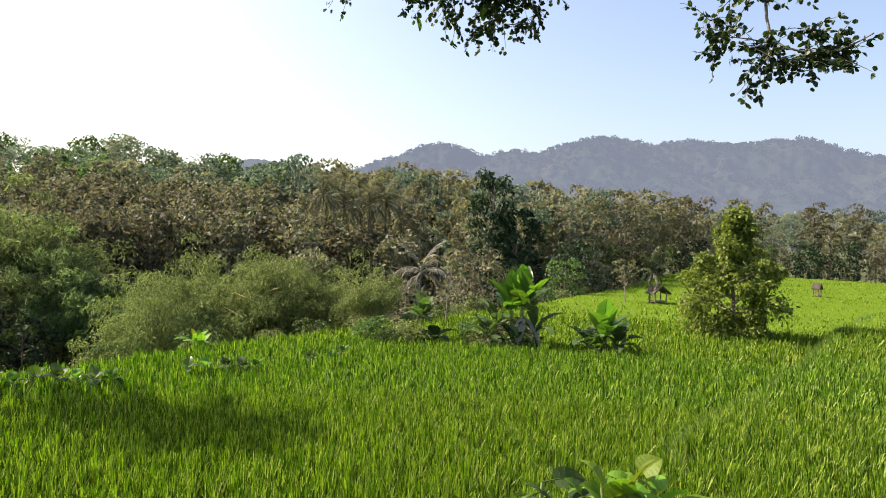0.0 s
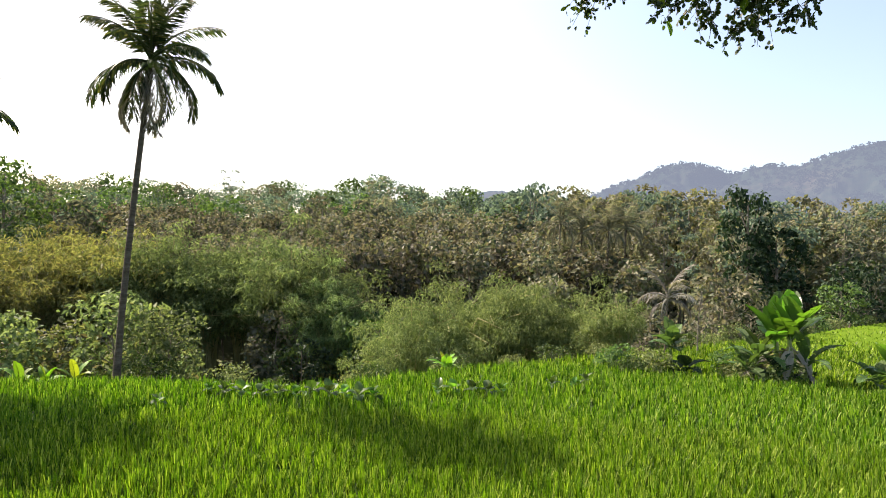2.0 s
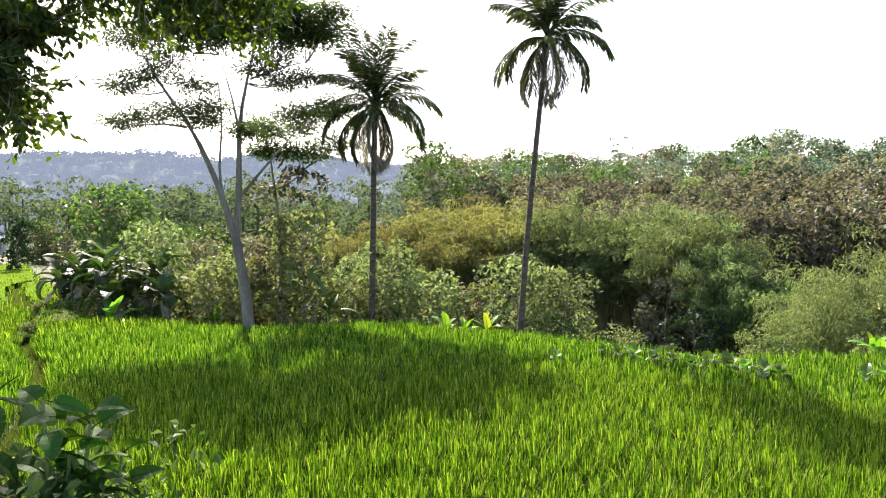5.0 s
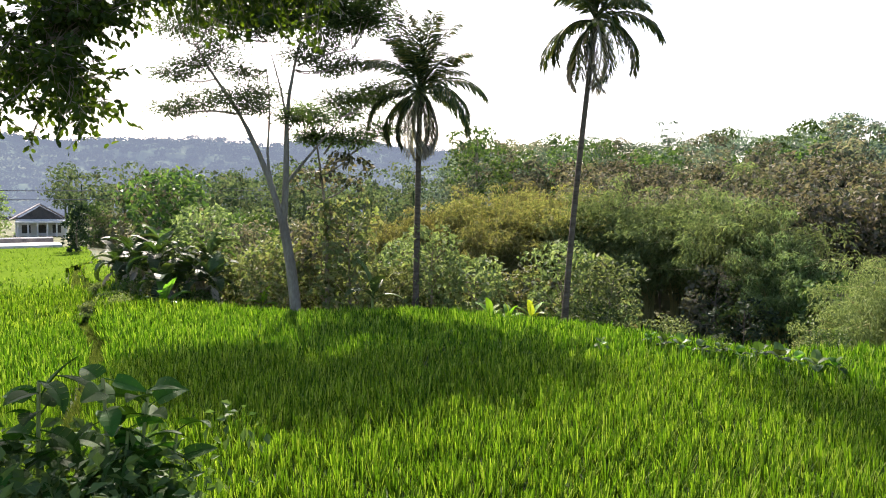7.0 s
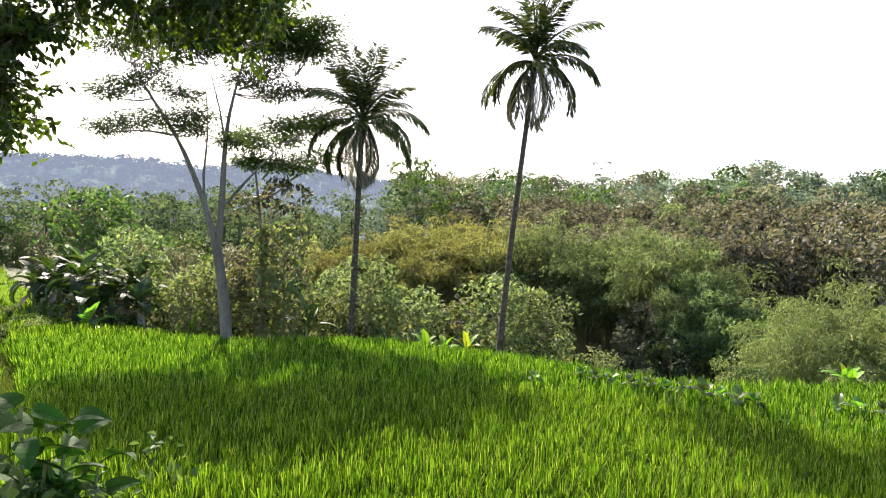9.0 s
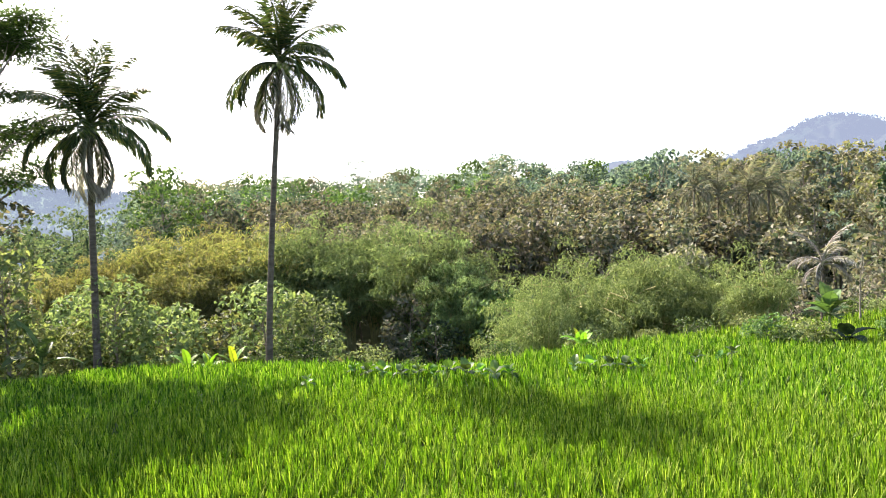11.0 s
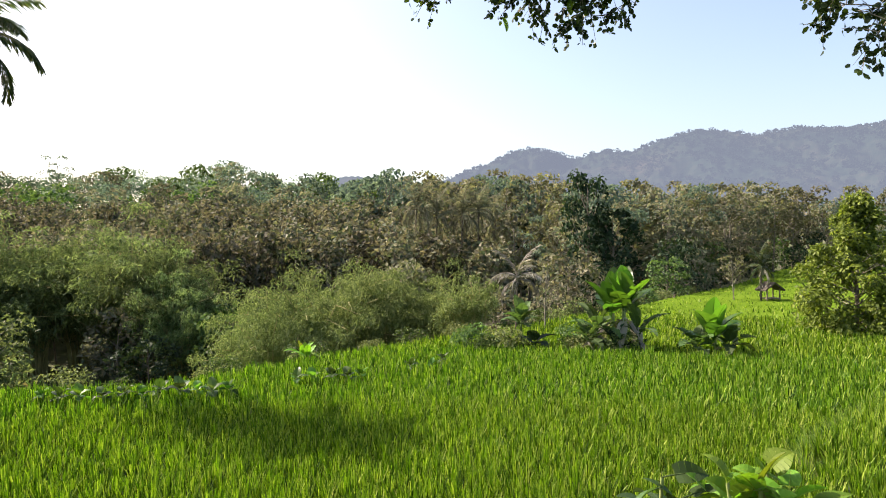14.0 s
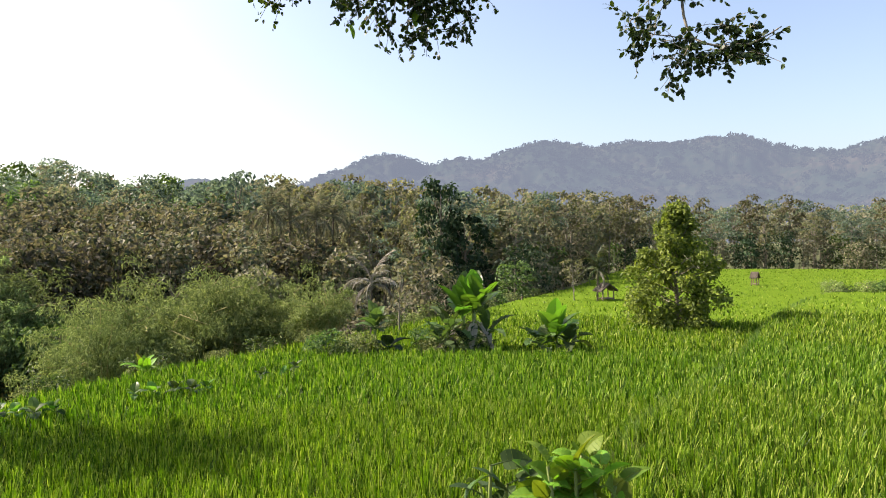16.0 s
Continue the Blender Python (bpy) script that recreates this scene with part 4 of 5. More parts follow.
def layered(rng, stems, pads, L=0.12, W=0.05, rays=9, n=40):
    """Flat sprays of feathery leaves: a limb from the nearest stem, rays spreading level from it, leaflets along their side twigs."""
    woods, P, D = [], [], []
    nodes = np.concatenate([q[len(q) // 3:] for q in stems])
    for c, r in pads:
        c = np.array(c, float)
        near = nodes[np.argmin(np.linalg.norm((nodes - c) * [1, 1, 1.6], axis=1) + 5 * (nodes[:, 2] > c[2] + 0.2))]
        woods.append(tube(curve(near, c, (0, 0, -0.15), 6), np.linspace(0.032, 0.014, 6), 4))
        a0 = rng.random() * 6
        for i in range(rays):
            a = a0 + 2 * math.pi * (i + 0.5 * rng.random()) / rays
            ln = r * (0.55 + 0.75 * rng.random())
            tip = c + [math.cos(a) * ln, math.sin(a) * ln, rng.normal(0.06, 0.1) * r]
            ray_ = curve(c, tip, (0, 0, 0.07 * r), 6)
            woods.append(tube(ray_[::2] if len(ray_) % 2 else ray_, np.linspace(0.012, 0.004, len(ray_[::2]) if len(ray_) % 2 else len(ray_)), 3))
            u = 0.15 + 0.85 * rng.random(n)
            base = c + (tip - c) * u[:, None] + np.array([0, 0, 0.07 * r]) * (4 * u * (1 - u))[:, None]
            off = rng.normal(0, 0.24 * r ** 0.5, (n, 3)) * [1, 1, 0.6]
            P.append(base + off)
            D.append(unit(off * [1, 1, 0.5] + np.array([math.cos(a), math.sin(a), 0]) * 0.12 + rng.normal(0, 0.06, (n, 3))))
    P, D = np.concatenate(P), np.concatenate(D)
    return join(woods), leaves(P, D, unit(rand_dirs(rng, len(P)) * 0.35 + [0, 0, 1]), L * (0.6 + 0.8 * rng.random(len(P))), W)


rl = np.random.default_rng(71)
B = np.array((-23.6, 9.3, 0.0))
alb_stems = [smooth_path([(-23.45, 9.1, -0.2), (-23.6, 8.95, 2.0), (-23.7, 8.65, 3.9)], 8),
             smooth_path([(-23.7, 8.65, 3.7), (-23.8, 8.3, 5.3), (-24.0, 7.6, 6.9), (-24.2, 7.2, 7.9), (-24.4, 6.4, 8.9), (-24.5, 5.9, 9.9)]),
             smooth_path([(-23.68, 8.68, 3.6), (-23.6, 8.8, 5.4), (-23.6, 8.8, 6.8), (-23.6, 8.8, 8.0), (-23.5, 9.1, 9.4), (-23.4, 9.4, 10.8)]),
             smooth_path([(-23.8, 8.3, 5.2), (-23.9, 8.1, 6.2), (-23.8, 8.35, 7.6), (-23.9, 8.2, 9.2)], 7), smooth_path([(-23.6, 8.8, 5.2), (-23.2, 9.7, 6.4), (-22.7, 10.6, 7.6)], 7),
             smooth_path([(-23.6, 8.8, 7.6), (-23.7, 8.6, 8.8), (-23.8, 8.2, 10.2)], 7), smooth_path([(-24.2, 7.2, 7.6), (-24.4, 6.3, 7.7), (-24.6, 5.3, 7.5)], 7),
             smooth_path([(-23.5, 9.2, 9.4), (-23.1, 10.2, 9.9), (-22.7, 11.0, 10.1)], 7)]
alb = branched("albizia_tree", "tall forked albizia tree with a pale trunk and flat open crown", tuple(B), alb_stems, [(0.23, 0.17), (0.13, 0.03), (0.14, 0.03), (0.06, 0.02), (0.06, 0.02), (0.05, 0.015), (0.05, 0.015), (0.05, 0.015)], BARK_PALE)
pads = [((-24.6, 5.2, 7.6), 0.8), ((-24.5, 6.1, 7.9), 0.9), ((-24.2, 7.0, 8.1), 0.9), ((-24.0, 7.7, 7.8), 0.7), ((-24.7, 5.2, 8.8), 0.8), ((-24.5, 5.9, 9.2), 0.9), ((-23.2, 10.0, 10.1), 0.9), ((-22.7, 10.9, 9.5), 0.7), ((-23.0, 10.4, 10.7), 0.9),
        ((-22.5, 11.3, 11.2), 0.9), ((-22.3, 11.9, 12.0), 0.8), ((-23.1, 10.2, 9.3), 0.7), ((-23.4, 9.4, 9.7), 0.8), ((-22.9, 10.5, 8.1), 0.8), ((-22.6, 11.2, 8.3), 0.9), ((-22.4, 11.9, 8.6), 0.8), ((-23.9, 7.9, 8.3), 0.8), ((-23.5, 9.0, 7.5), 0.6),
        ((-24.1, 7.4, 9.0), 0.8), ((-24.3, 6.6, 9.7), 1.0), ((-23.7, 8.7, 10.9), 1.2), ((-24.0, 7.8, 10.5), 1.2), ((-24.4, 6.4, 10.8), 1.3), ((-24.6, 5.4, 10.4), 1.2), ((-23.3, 9.6, 11.6), 1.3), ((-23.8, 8.4, 12.0), 1.4), ((-24.3, 7.0, 11.8), 1.4),
        ((-25.2, 7.4, 10.8), 1.4), ((-25.0, 8.8, 11.2), 1.4), ((-25.4, 6.0, 10.6), 1.3), ((-24.6, 9.8, 11.6), 1.3), ((-25.6, 8.0, 11.8), 1.4)]
# Denser sprays, mostly out of view, added to deepen the shadow on the rice.
tops = [((-23.6 - 0.5 * (k % 3), y_, z_ - 0.5), 1.5) for k, (y_, z_) in enumerate(((7.6, 11.4), (7.9, 12.0), (8.6, 12.4), (9.4, 12.4), (10.2, 12.7), (11.0, 12.3), (11.8, 12.5), (8.2, 11.8), (9.8, 11.9), (11.4, 11.8), (12.2, 11.9), (10.6, 13.0)))]
wood, green = layered(rl, [q - B for q in alb_stems[1:]], [(tuple(np.array(c) - B), r) for c, r in pads], 0.14, 0.06, 12, 84)
wood2, green2 = layered(rl, [q - B for q in alb_stems[1:]], [(tuple(np.array(c) - B), r) for c, r in tops], 0.16, 0.085, 13, 120)
wood, green = join([wood, wood2]), join([green, green2])
part("limb", wood, BARK_PALE, alb)
part("crown", green, ALBIZIA, alb)

M = np.array((-25.1, 11.0, 0.0))
mid_stems = [smooth_path([(-25.1, 11, -0.3), (-25.1, 11.0, 4.0), (-25.3, 10.6, 7.4)], 10)] + [curve((-25.1, 10.9, z0), p, (0, 0, -0.2), 6) for z0, p in ((5.6, (-24.4, 12.3, 7.0)), (5.9, (-24.0, 13.2, 7.6)), (6.4, (-24.7, 11.6, 8.2)), (4.6, (-24.5, 12.3, 5.8)), (5.0, (-25.6, 9.9, 6.2)))]
mid = branched("layered_tree", "slender tree with dark tiered foliage beside the palm", tuple(M), mid_stems, [(0.11, 0.03)] + [(0.045, 0.012)] * 5, BARK)
pads = [((-25.1, 10.8, 7.7), 1.0), ((-24.6, 11.8, 8.0), 1.1), ((-24.2, 12.6, 8.6), 0.9), ((-25.3, 10.2, 8.0), 0.8), ((-24.9, 11.2, 7.0), 1.0), ((-24.5, 12.0, 6.9), 1.0), ((-24.1, 12.8, 7.3), 0.9), ((-25.3, 10.4, 7.0), 0.7)]
wood, green = layered(rl, [q - M for q in mid_stems], [(tuple(np.array(c) - M), r) for c, r in pads], 0.16, 0.085, 11, 75)
part("limb", wood, BARK, mid)
part("crown", green, GREEN, mid)
part("lower_crown", puff_leaves(rl, [np.array(c) - M for c in ((-25.0, 11.0, 5.4), (-24.6, 11.8, 5.1), (-25.4, 10.2, 5.4), (-24.8, 11.4, 6.1), (-24.5, 12.1, 5.9), (-25.1, 10.8, 4.1), (-24.8, 11.4, 3.4), (-25.4, 10.2, 3.2), (-24.7, 11.9, 2.6), (-25.2, 10.3, 2.2))], 0.55, 60, 0.24, 0.17, 0.75), TEAK, mid, "drooping brown and olive leaves")

# the leafy tree alone in the field
rg = np.random.default_rng(73)


def cone_tree(x, y):
    e = thing("field_tree", "bushy bright green young tree alone in the rice", "tree", "", stand(x, y, 0))
    geos = [tube(curve((0, 0, -0.2), (0.05, 0, 5.9), (0.05, 0.04, 0), 9), np.linspace(0.11, 0.02, 9), 7)]
    cents, rad = [], []
    for i in range(90):
        t = 0.03 + 0.94 * ((i + rg.random()) / 90) ** 1.12
        env = np.interp(t, [0, 0.12, 0.35, 0.55, 0.75, 0.9, 1], [1.75, 2.05, 2.25, 1.95, 1.2, 0.55, 0.1]) * (0.82 + 0.36 * rg.random())
        a, q = i * 2.4 + rg.normal(0, 0.4), 0.12 + 0.83 * rg.random() ** 0.6
        c = np.array([math.cos(a) * env * q, math.sin(a) * env * q, 6.2 * t])
        cents.append(c)
        rad.append((0.34 + 0.3 * rg.random()) * (1.1 - 0.55 * t))
        geos.append(tube(curve((0, 0, max(0.2, 6.1 * t - 0.6 - 0.3 * q)), c, (0, 0, -0.05), 4), [0.03, 0.022, 0.014, 0.006], 4))
    part("trunk", join(geos), BARK, e, smooth=True)
    part("crown", join([puff_leaves(rg, cents, np.array(rad), 125, 0.2, 0.115, 0.85, 0.45, 0.35), clump_leaves(rg, cents, np.array(rad) * 1.5, 14, 0.2, 0.11)]), TREE_LIT, e)


cone_tree(13.35, 29.9)
reach(forest_tree("dark_tree", "tall dense dark green tree standing out of the wood", 12.6, 2.2, DARK, BARK, rg, 26, 80, 0.42, 0.26, 0.12, 0.2, 0.9), 4.7, 58.5, 9.9, 0, 0.8)
reach(forest_tree("dark_tree", "dense dark green tree in the wood", 10.4, 2.4, DARK, BARK, rg, 24, 80, 0.42, 0.26, 0.1, 0.2, 0.9), 7.2, 58.8, 6.6, 90, 1.0)
forest_tree("bare_shrub", "bare pale branched shrub beside the dry palm", 3.4, 1.2, PALE, BARK_PALE, rg, 16, 5, 0.16, 0.1, 0.4, 0.05, 0.8).matrix_basis = stand(0.5, 31.4, 0, 1.0)
reach(forest_tree("emergent_tree", "dark loose-crowned tree standing above the slope", 13.5, 3.0, GREEN, BARK, rg, 18, 60, 0.4, 0.26, 0.45, 0.16, 0.7, "", 0.34), -70.0, 51.0, 14.4)
reach(forest_tree("emergent_tree", "thin tall tree with sparse tiers standing out on the skyline", 15.0, 2.6, FAR_GREEN, BARK_PALE, rg, 9, 44, 0.4, 0.2, 0.5, 0.12, 0.3, "", 0.32), -74.0, 94.5, 18.6, 40)
reach(forest_tree("roadside_tree", "small dense dark tree at the end of the road", 4.5, 1.1, DARK, BARK, rg, 14, 60, 0.3, 0.18, 0.1, 0.1, 0.9), -62.5, 5.2, 4.4)
reach(forest_tree("pale_bush_tree", "small tree with pale whitish leaves above the bamboo", 6.2, 1.2, PALE, BARK, rg, 22, 34, 0.26, 0.17, 0.6, 0.09, 0.8), -8.3, 39.2, 3.2)
forest_tree("thin_tree", "thin young tree with a bare pale trunk beside the field hut", 3.3, 0.8, BROWNISH, BARK_PALE, rg, 12, 24, 0.2, 0.12, 0.5, 0.05, 0.8).matrix_basis = stand(12.65, 44.4, 0, 1.0)

# bushes along the field's edge
re_ = np.random.default_rng(81)
EDGEB = [forest_tree("edge_shrub", lab, h, r, m, BARK, re_, c, 36, L, W, 0.06, 0.05, 0.8, "shrubs at the field's edge") for lab, h, r, m, c, L, W in (
    ("tall leggy shrub with pale yellow-green leaves", 4.4, 1.3, SHRUB_YL, 34, 0.24, 0.15), ("shrub with light green upright leaves", 3.2, 1.4, SHRUB_YL, 34, 0.22, 0.14),
    ("shrub with pale green drooping leaves", 4.0, 1.4, BAMBOO_DK, 30, 0.24, 0.12), ("dense leafy bright green shrub", 2.8, 1.5, BAMBOO, 34, 0.22, 0.14))]
scatter(EDGEB, places(58, 76.5, 26.5, 35, 1.7, re_, 42, 1.0) + places(42, 58, 26, 33, 1.7, re_, 30, 1.0), re_, 0.8, 1.2)
LOWE = [forest_tree("edge_bush", lab, 1.5, 1.1, m, BARK, re_, 26, 36, 0.16, 0.09, 0.05, 0.03, 0.8, "bushes along the field's edge") for lab, m in (("low leafy bush at the field's edge", GREEN), ("low feathery pale green bush", BAMBOO))]
edge_spots = []
for (ax, ay), (bx, by) in zip(EDGE[6:14], EDGE[7:15]):
    for q in np.arange(0, 1, 3.2 / math.hypot(bx - ax, by - ay)):
        nx, ny = -(by - ay), bx - ax
        k = (0.9 + 0.8 * re_.random()) / math.hypot(nx, ny)
        edge_spots.append((ax + (bx - ax) * q + nx * k, ay + (by - ay) * q + ny * k))
scatter(LOWE, edge_spots + [(-31.5, 4.6), (-30.2, 5.2), (-29.0, 6.2), (-32.6, 5.2), (-28.0, 6.8), (-33.5, 4.8), (-30.8, 6.4), (-77.5, 0.2), (-77.5, 6.8), (-27.6, 3.7), (-29.2, 3.6), (28.5, 40.5), (29.4, 40.2), (30.3, 39.8), (31.3, 39.4), (-77.6, 8.2), (-1.9, 25.0), (-1.2, 25.3), (-2.5, 25.6), (2.0, 25.6), (1.6, 26.2), (3.0, 25.2), (3.7, 25.4), (2.4, 25.1)], re_, 0.45, 0.85)
MIDB = [forest_tree("leafy_tree", lab, 6.0, 2.3, m, BARK, re_, 44, 36, 0.34, 0.2, 0.08, 0.1, 0.8, "trees beyond the field") for lab, m in (("rounded bright green tree beyond the rice", BAMBOO_DK), ("rounded green tree beyond the rice", GREEN), ("rounded dry olive tree beyond the rice", TEAK))]
scatter(MIDB, places(60, 88, 40, 64, 4.0, re_, 40, 4) + places(42, 56, 63, 84, 3.8, re_, 24, 4) + [(-92, -1.5), (-92, 11.0), (-84, -3.0), (-84, -6.5), (-38.5, 7.8), (-41.5, 7.6), (-44.5, 8.4)] + [(-78.2, 7.8), (-78.4, 9.6), (-78.0, -1.6), (-79.0, -4.5)], re_, 0.65, 1.05)


# ---- overhanging branches ----
def overhang(label, root, limbs, hubs, tips, rng, per=26, L=0.105, W=0.055, spread=0.22, big=(), leafmat=None):
    """A tree whose trunk stands out of sight: limbs, twigs to the tips, and leaves strung on the twigs."""
    e = thing("overhanging_tree", label, "tree", "overhanging trees", pose(*root))
    o = np.array(root)
    geos = [tube(smooth_path(l, 12) - o, np.linspace(r, q, 12), 8) for l, r, q in limbs]
    P, D = [], []
    for h, tip in tips:
        a, b = np.array(hubs[h]), np.array(tip)
        main = curve(a, b, (rng.normal(0, 0.1), rng.normal(0, 0.1), 0.1), 8)
        geos.append(tube(main - o, np.linspace(0.006, 0.002, 8), 4))
        for k in range(7):
            u = 0.35 + 0.65 * rng.random()
            s = main[min(6, int(u * 7))]
            d = unit(rand_dirs(rng, 1)[0] + [0, 0, -0.25]) * spread * (0.6 + 0.8 * rng.random())
            tw = curve(s, s + d, (0, 0, 0.02), 5)
            geos.append(tube(tw[::2] - o, np.linspace(0.005, 0.002, 3), 3))
            for j in range(per // 6):
                v = 0.15 + 0.85 * rng.random()
                P.append(s + d * v)
                D.append(unit(d) * 0.7 + rand_dirs(rng, 1)[0] * 0.8 + [0, 0, -0.25])
        for j in range(per // 3):
            P.append(main[3 + j % 5] + rng.normal(0, 0.02, 3))
            D.append(rand_dirs(rng, 1)[0] + [0, 0, -0.3])
    P, D = np.array(P), np.array(D)
    part("trunk", join(geos), BARK, e, smooth=True)
    g = leaves(P - o, D, unit(rand_dirs(rng, len(P)) + [0, 0, 0.5]), L * (0.65 + 0.6 * rng.random(len(P))), W * (0.8 + 0.4 * rng.random(len(P))), 0.12)
    part("foliage", oval(g), leafmat or OVERHEAD, e)
    for bp in big:
        f = part("large_leaf", blade(rng, 0.2, 0.1, -1.1, 0.4, 10, 0.0), YOUNG, e, "large drooping yellow-green leaf")
        f.matrix_basis = pose(*(np.array(bp) - o), 0, 0, rng.random() * 360)
    return e


def oval(g):
    """Turns pointed four-cornered leaves into ovals of eight corners."""
    V, F = g
    q = V.reshape(-1, 4, 3)
    b, l, t, r = q[:, 0], q[:, 1], q[:, 2], q[:, 3]
    mid = (l + r) / 2
    lo_l, lo_r = b + (l - b) * 0.62 + (l - mid) * 0.18, b + (r - b) * 0.62 + (r - mid) * 0.18
    hi_l, hi_r = t + (l - t) * 0.66 + (l - mid) * 0.1, t + (r - t) * 0.66 + (r - mid) * 0.1
    V2 = np.stack([b, lo_l, lo_r, l, r, hi_l, hi_r, t], 1).reshape(-1, 3)
    k = np.arange(len(q))[:, None] * 8
    F2 = np.concatenate([k + [1, 3, 4, 2], k + [3, 5, 6, 4]], 1).reshape(-1, 4)
    V3 = V2.reshape(-1, 8, 3).copy()
    V3[:, 1], V3[:, 2] = b + (lo_l - b) * 0.55, b + (lo_r - b) * 0.55
    V3[:, 5], V3[:, 6] = t + (hi_l - t) * 0.6, t + (hi_r - t) * 0.6
    return V3.reshape(-1, 3), F2


ro = np.random.default_rng(91)
HA, HB, HC = (0.4, 6.5, 7.35), (2.62, 5.45, 6.75), (-0.9, 6.5, 7.3)
overhang("tree over the bank with hanging tips of small oval leaves", (3.6, -3.2, float(ground_z(3.6, -3.2))),
         [([(3.6, -3.2, 1.0), (3.4, -2.6, 5.0), (3.0, -1.0, 7.2)], 0.2, 0.12), ([(3.0, -1.0, 7.2), (2.6, 1.5, 8.4), (2.0, 4.2, 8.2), HA], 0.1, 0.02), ([(2.6, 1.5, 8.4), (2.7, 3.8, 8.0), HB], 0.07, 0.016), ([(2.0, 4.2, 8.2), (0.3, 5.8, 7.9), HC], 0.04, 0.014),
          ([HB, (2.64, 5.45, 6.25), (2.8, 5.38, 6.12), (3.1, 5.22, 6.06), (3.31, 5.1, 6.2)], 0.014, 0.005)],
         {"a": HA, "b": HB, "c": HC, "d": (2.66, 5.45, 6.2), "e": (3.0, 5.28, 6.1)},
         [("a", (x_, 6.45 + 0.25 * ro.random(), z_)) for x_, z_ in ((-0.28, 6.78), (-0.1, 6.66), (0.02, 6.5), (0.08, 6.42), (0.2, 6.4), (0.34, 6.38), (0.48, 6.34), (0.62, 6.42), (0.74, 6.44), (0.86, 6.52), (0.96, 6.6), (1.0, 6.75), (1.02, 6.9), (0.5, 6.62), (0.3, 6.62), (0.7, 6.66), (0.1, 6.75), (0.85, 6.85), (0.55, 6.85), (0.2, 6.95), (-0.2, 6.95))]
         + [("a", (-0.31, 6.55, 6.66)), ("a", (-0.27, 6.52, 6.7)), ("a", (-0.36, 6.56, 6.74)), ("c", (-1.14, 6.5, 6.7)), ("c", (-1.0, 6.5, 6.66)), ("c", (-1.2, 6.45, 6.85)), ("c", (-0.95, 6.5, 6.85)), ("c", (-0.7, 6.55, 6.9)), ("c", (-0.4, 6.6, 6.9)), ("b", (2.17, 5.65, 6.33)), ("b", (2.32, 5.6, 6.2)), ("d", (2.45, 5.5, 5.78)), ("d", (2.62, 5.45, 5.9)), ("d", (2.8, 5.35, 5.9)), ("d", (2.3, 5.6, 6.05)), ("e", (2.95, 5.3, 5.86)), ("e", (3.17, 5.18, 5.95)), ("e", (3.3, 5.08, 5.9)), ("e", (2.96, 5.3, 6.25)), ("b", (2.95, 5.3, 6.5))],
         ro, 72, 0.08, 0.042, 0.22, [(0.41, 6.55, 6.85), (-0.3, 6.55, 6.7), (0.3, 6.5, 7.05)], OVERHEAD_SHADED)
HL, HM, HN = (-6.4, 0.2, 7.0), (-6.3, 2.0, 7.1), (-6.6, -0.8, 6.0)
left_tips = []
HUBS_L = {"l": HL, "m": HM, "n": HN, "p": (-6.4, 0.8, 7.15), "q": (-6.38, 1.4, 7.15), "r": (-6.1, 2.7, 6.95), "s": (-6.5, 0.1, 6.6), "t": (-6.5, 0.5, 5.6)}
# count, azimuth range and elevation range that the tips fill, about 6.8 m out
for n, a0, a1, e0, e1 in ((6, 91, 86.5, 14.0, 16), (66, 87, 77, 13.8, 18), (18, 85.5, 79, 12.4, 14.6), (60, 78.2, 66, 13.8, 18), (20, 76, 66.5, 12.2, 13.4), (9, 89.2, 85, 8.0, 10.6), (16, 87, 81.6, 4.2, 7.0), (8, 91.6, 89.2, 0.6, 8.0), (20, 92, 66, 17, 24)):
    for _ in range(n):
        az_, el_ = radians(a0 + (a1 - a0) * ro.random()), radians(e0 + (e1 - e0) * ro.random())
        d = 6.8 * (0.9 + 0.22 * ro.random())
        tip = np.array((-math.sin(az_) * d, math.cos(az_) * d, 4.43 + d * math.tan(el_)))
        near = sorted(HUBS_L, key=lambda h: np.linalg.norm((np.array(HUBS_L[h]) - tip) * [1, 1, 0.7]) + 0.4 * ro.random())[0]
        left_tips.append((near, tuple(tip)))
overhang("leafy dark branches of a tree hanging over the bank", (-7.6, -4.2, float(ground_z(-7.6, -4.2))),
         [([(-7.6, -4.2, -0.3), (-7.6, -4.0, 4.0), (-7.3, -3.0, 6.3)], 0.22, 0.14), ([(-7.3, -3.0, 6.3), (-6.8, -1.4, 7.2), HL], 0.1, 0.03), ([HL, (-6.4, 1.1, 7.2), HM, (-6.1, 2.7, 6.95)], 0.04, 0.012), ([(-7.3, -3.0, 6.3), (-6.9, -1.8, 6.3), HN, (-6.5, 0.1, 5.75), (-6.5, 0.5, 5.55)], 0.05, 0.008), ([HL, (-6.45, 0.15, 6.8), (-6.5, 0.1, 6.55)], 0.02, 0.008)],
         HUBS_L, left_tips, ro, 54, 0.1, 0.038, 0.27)


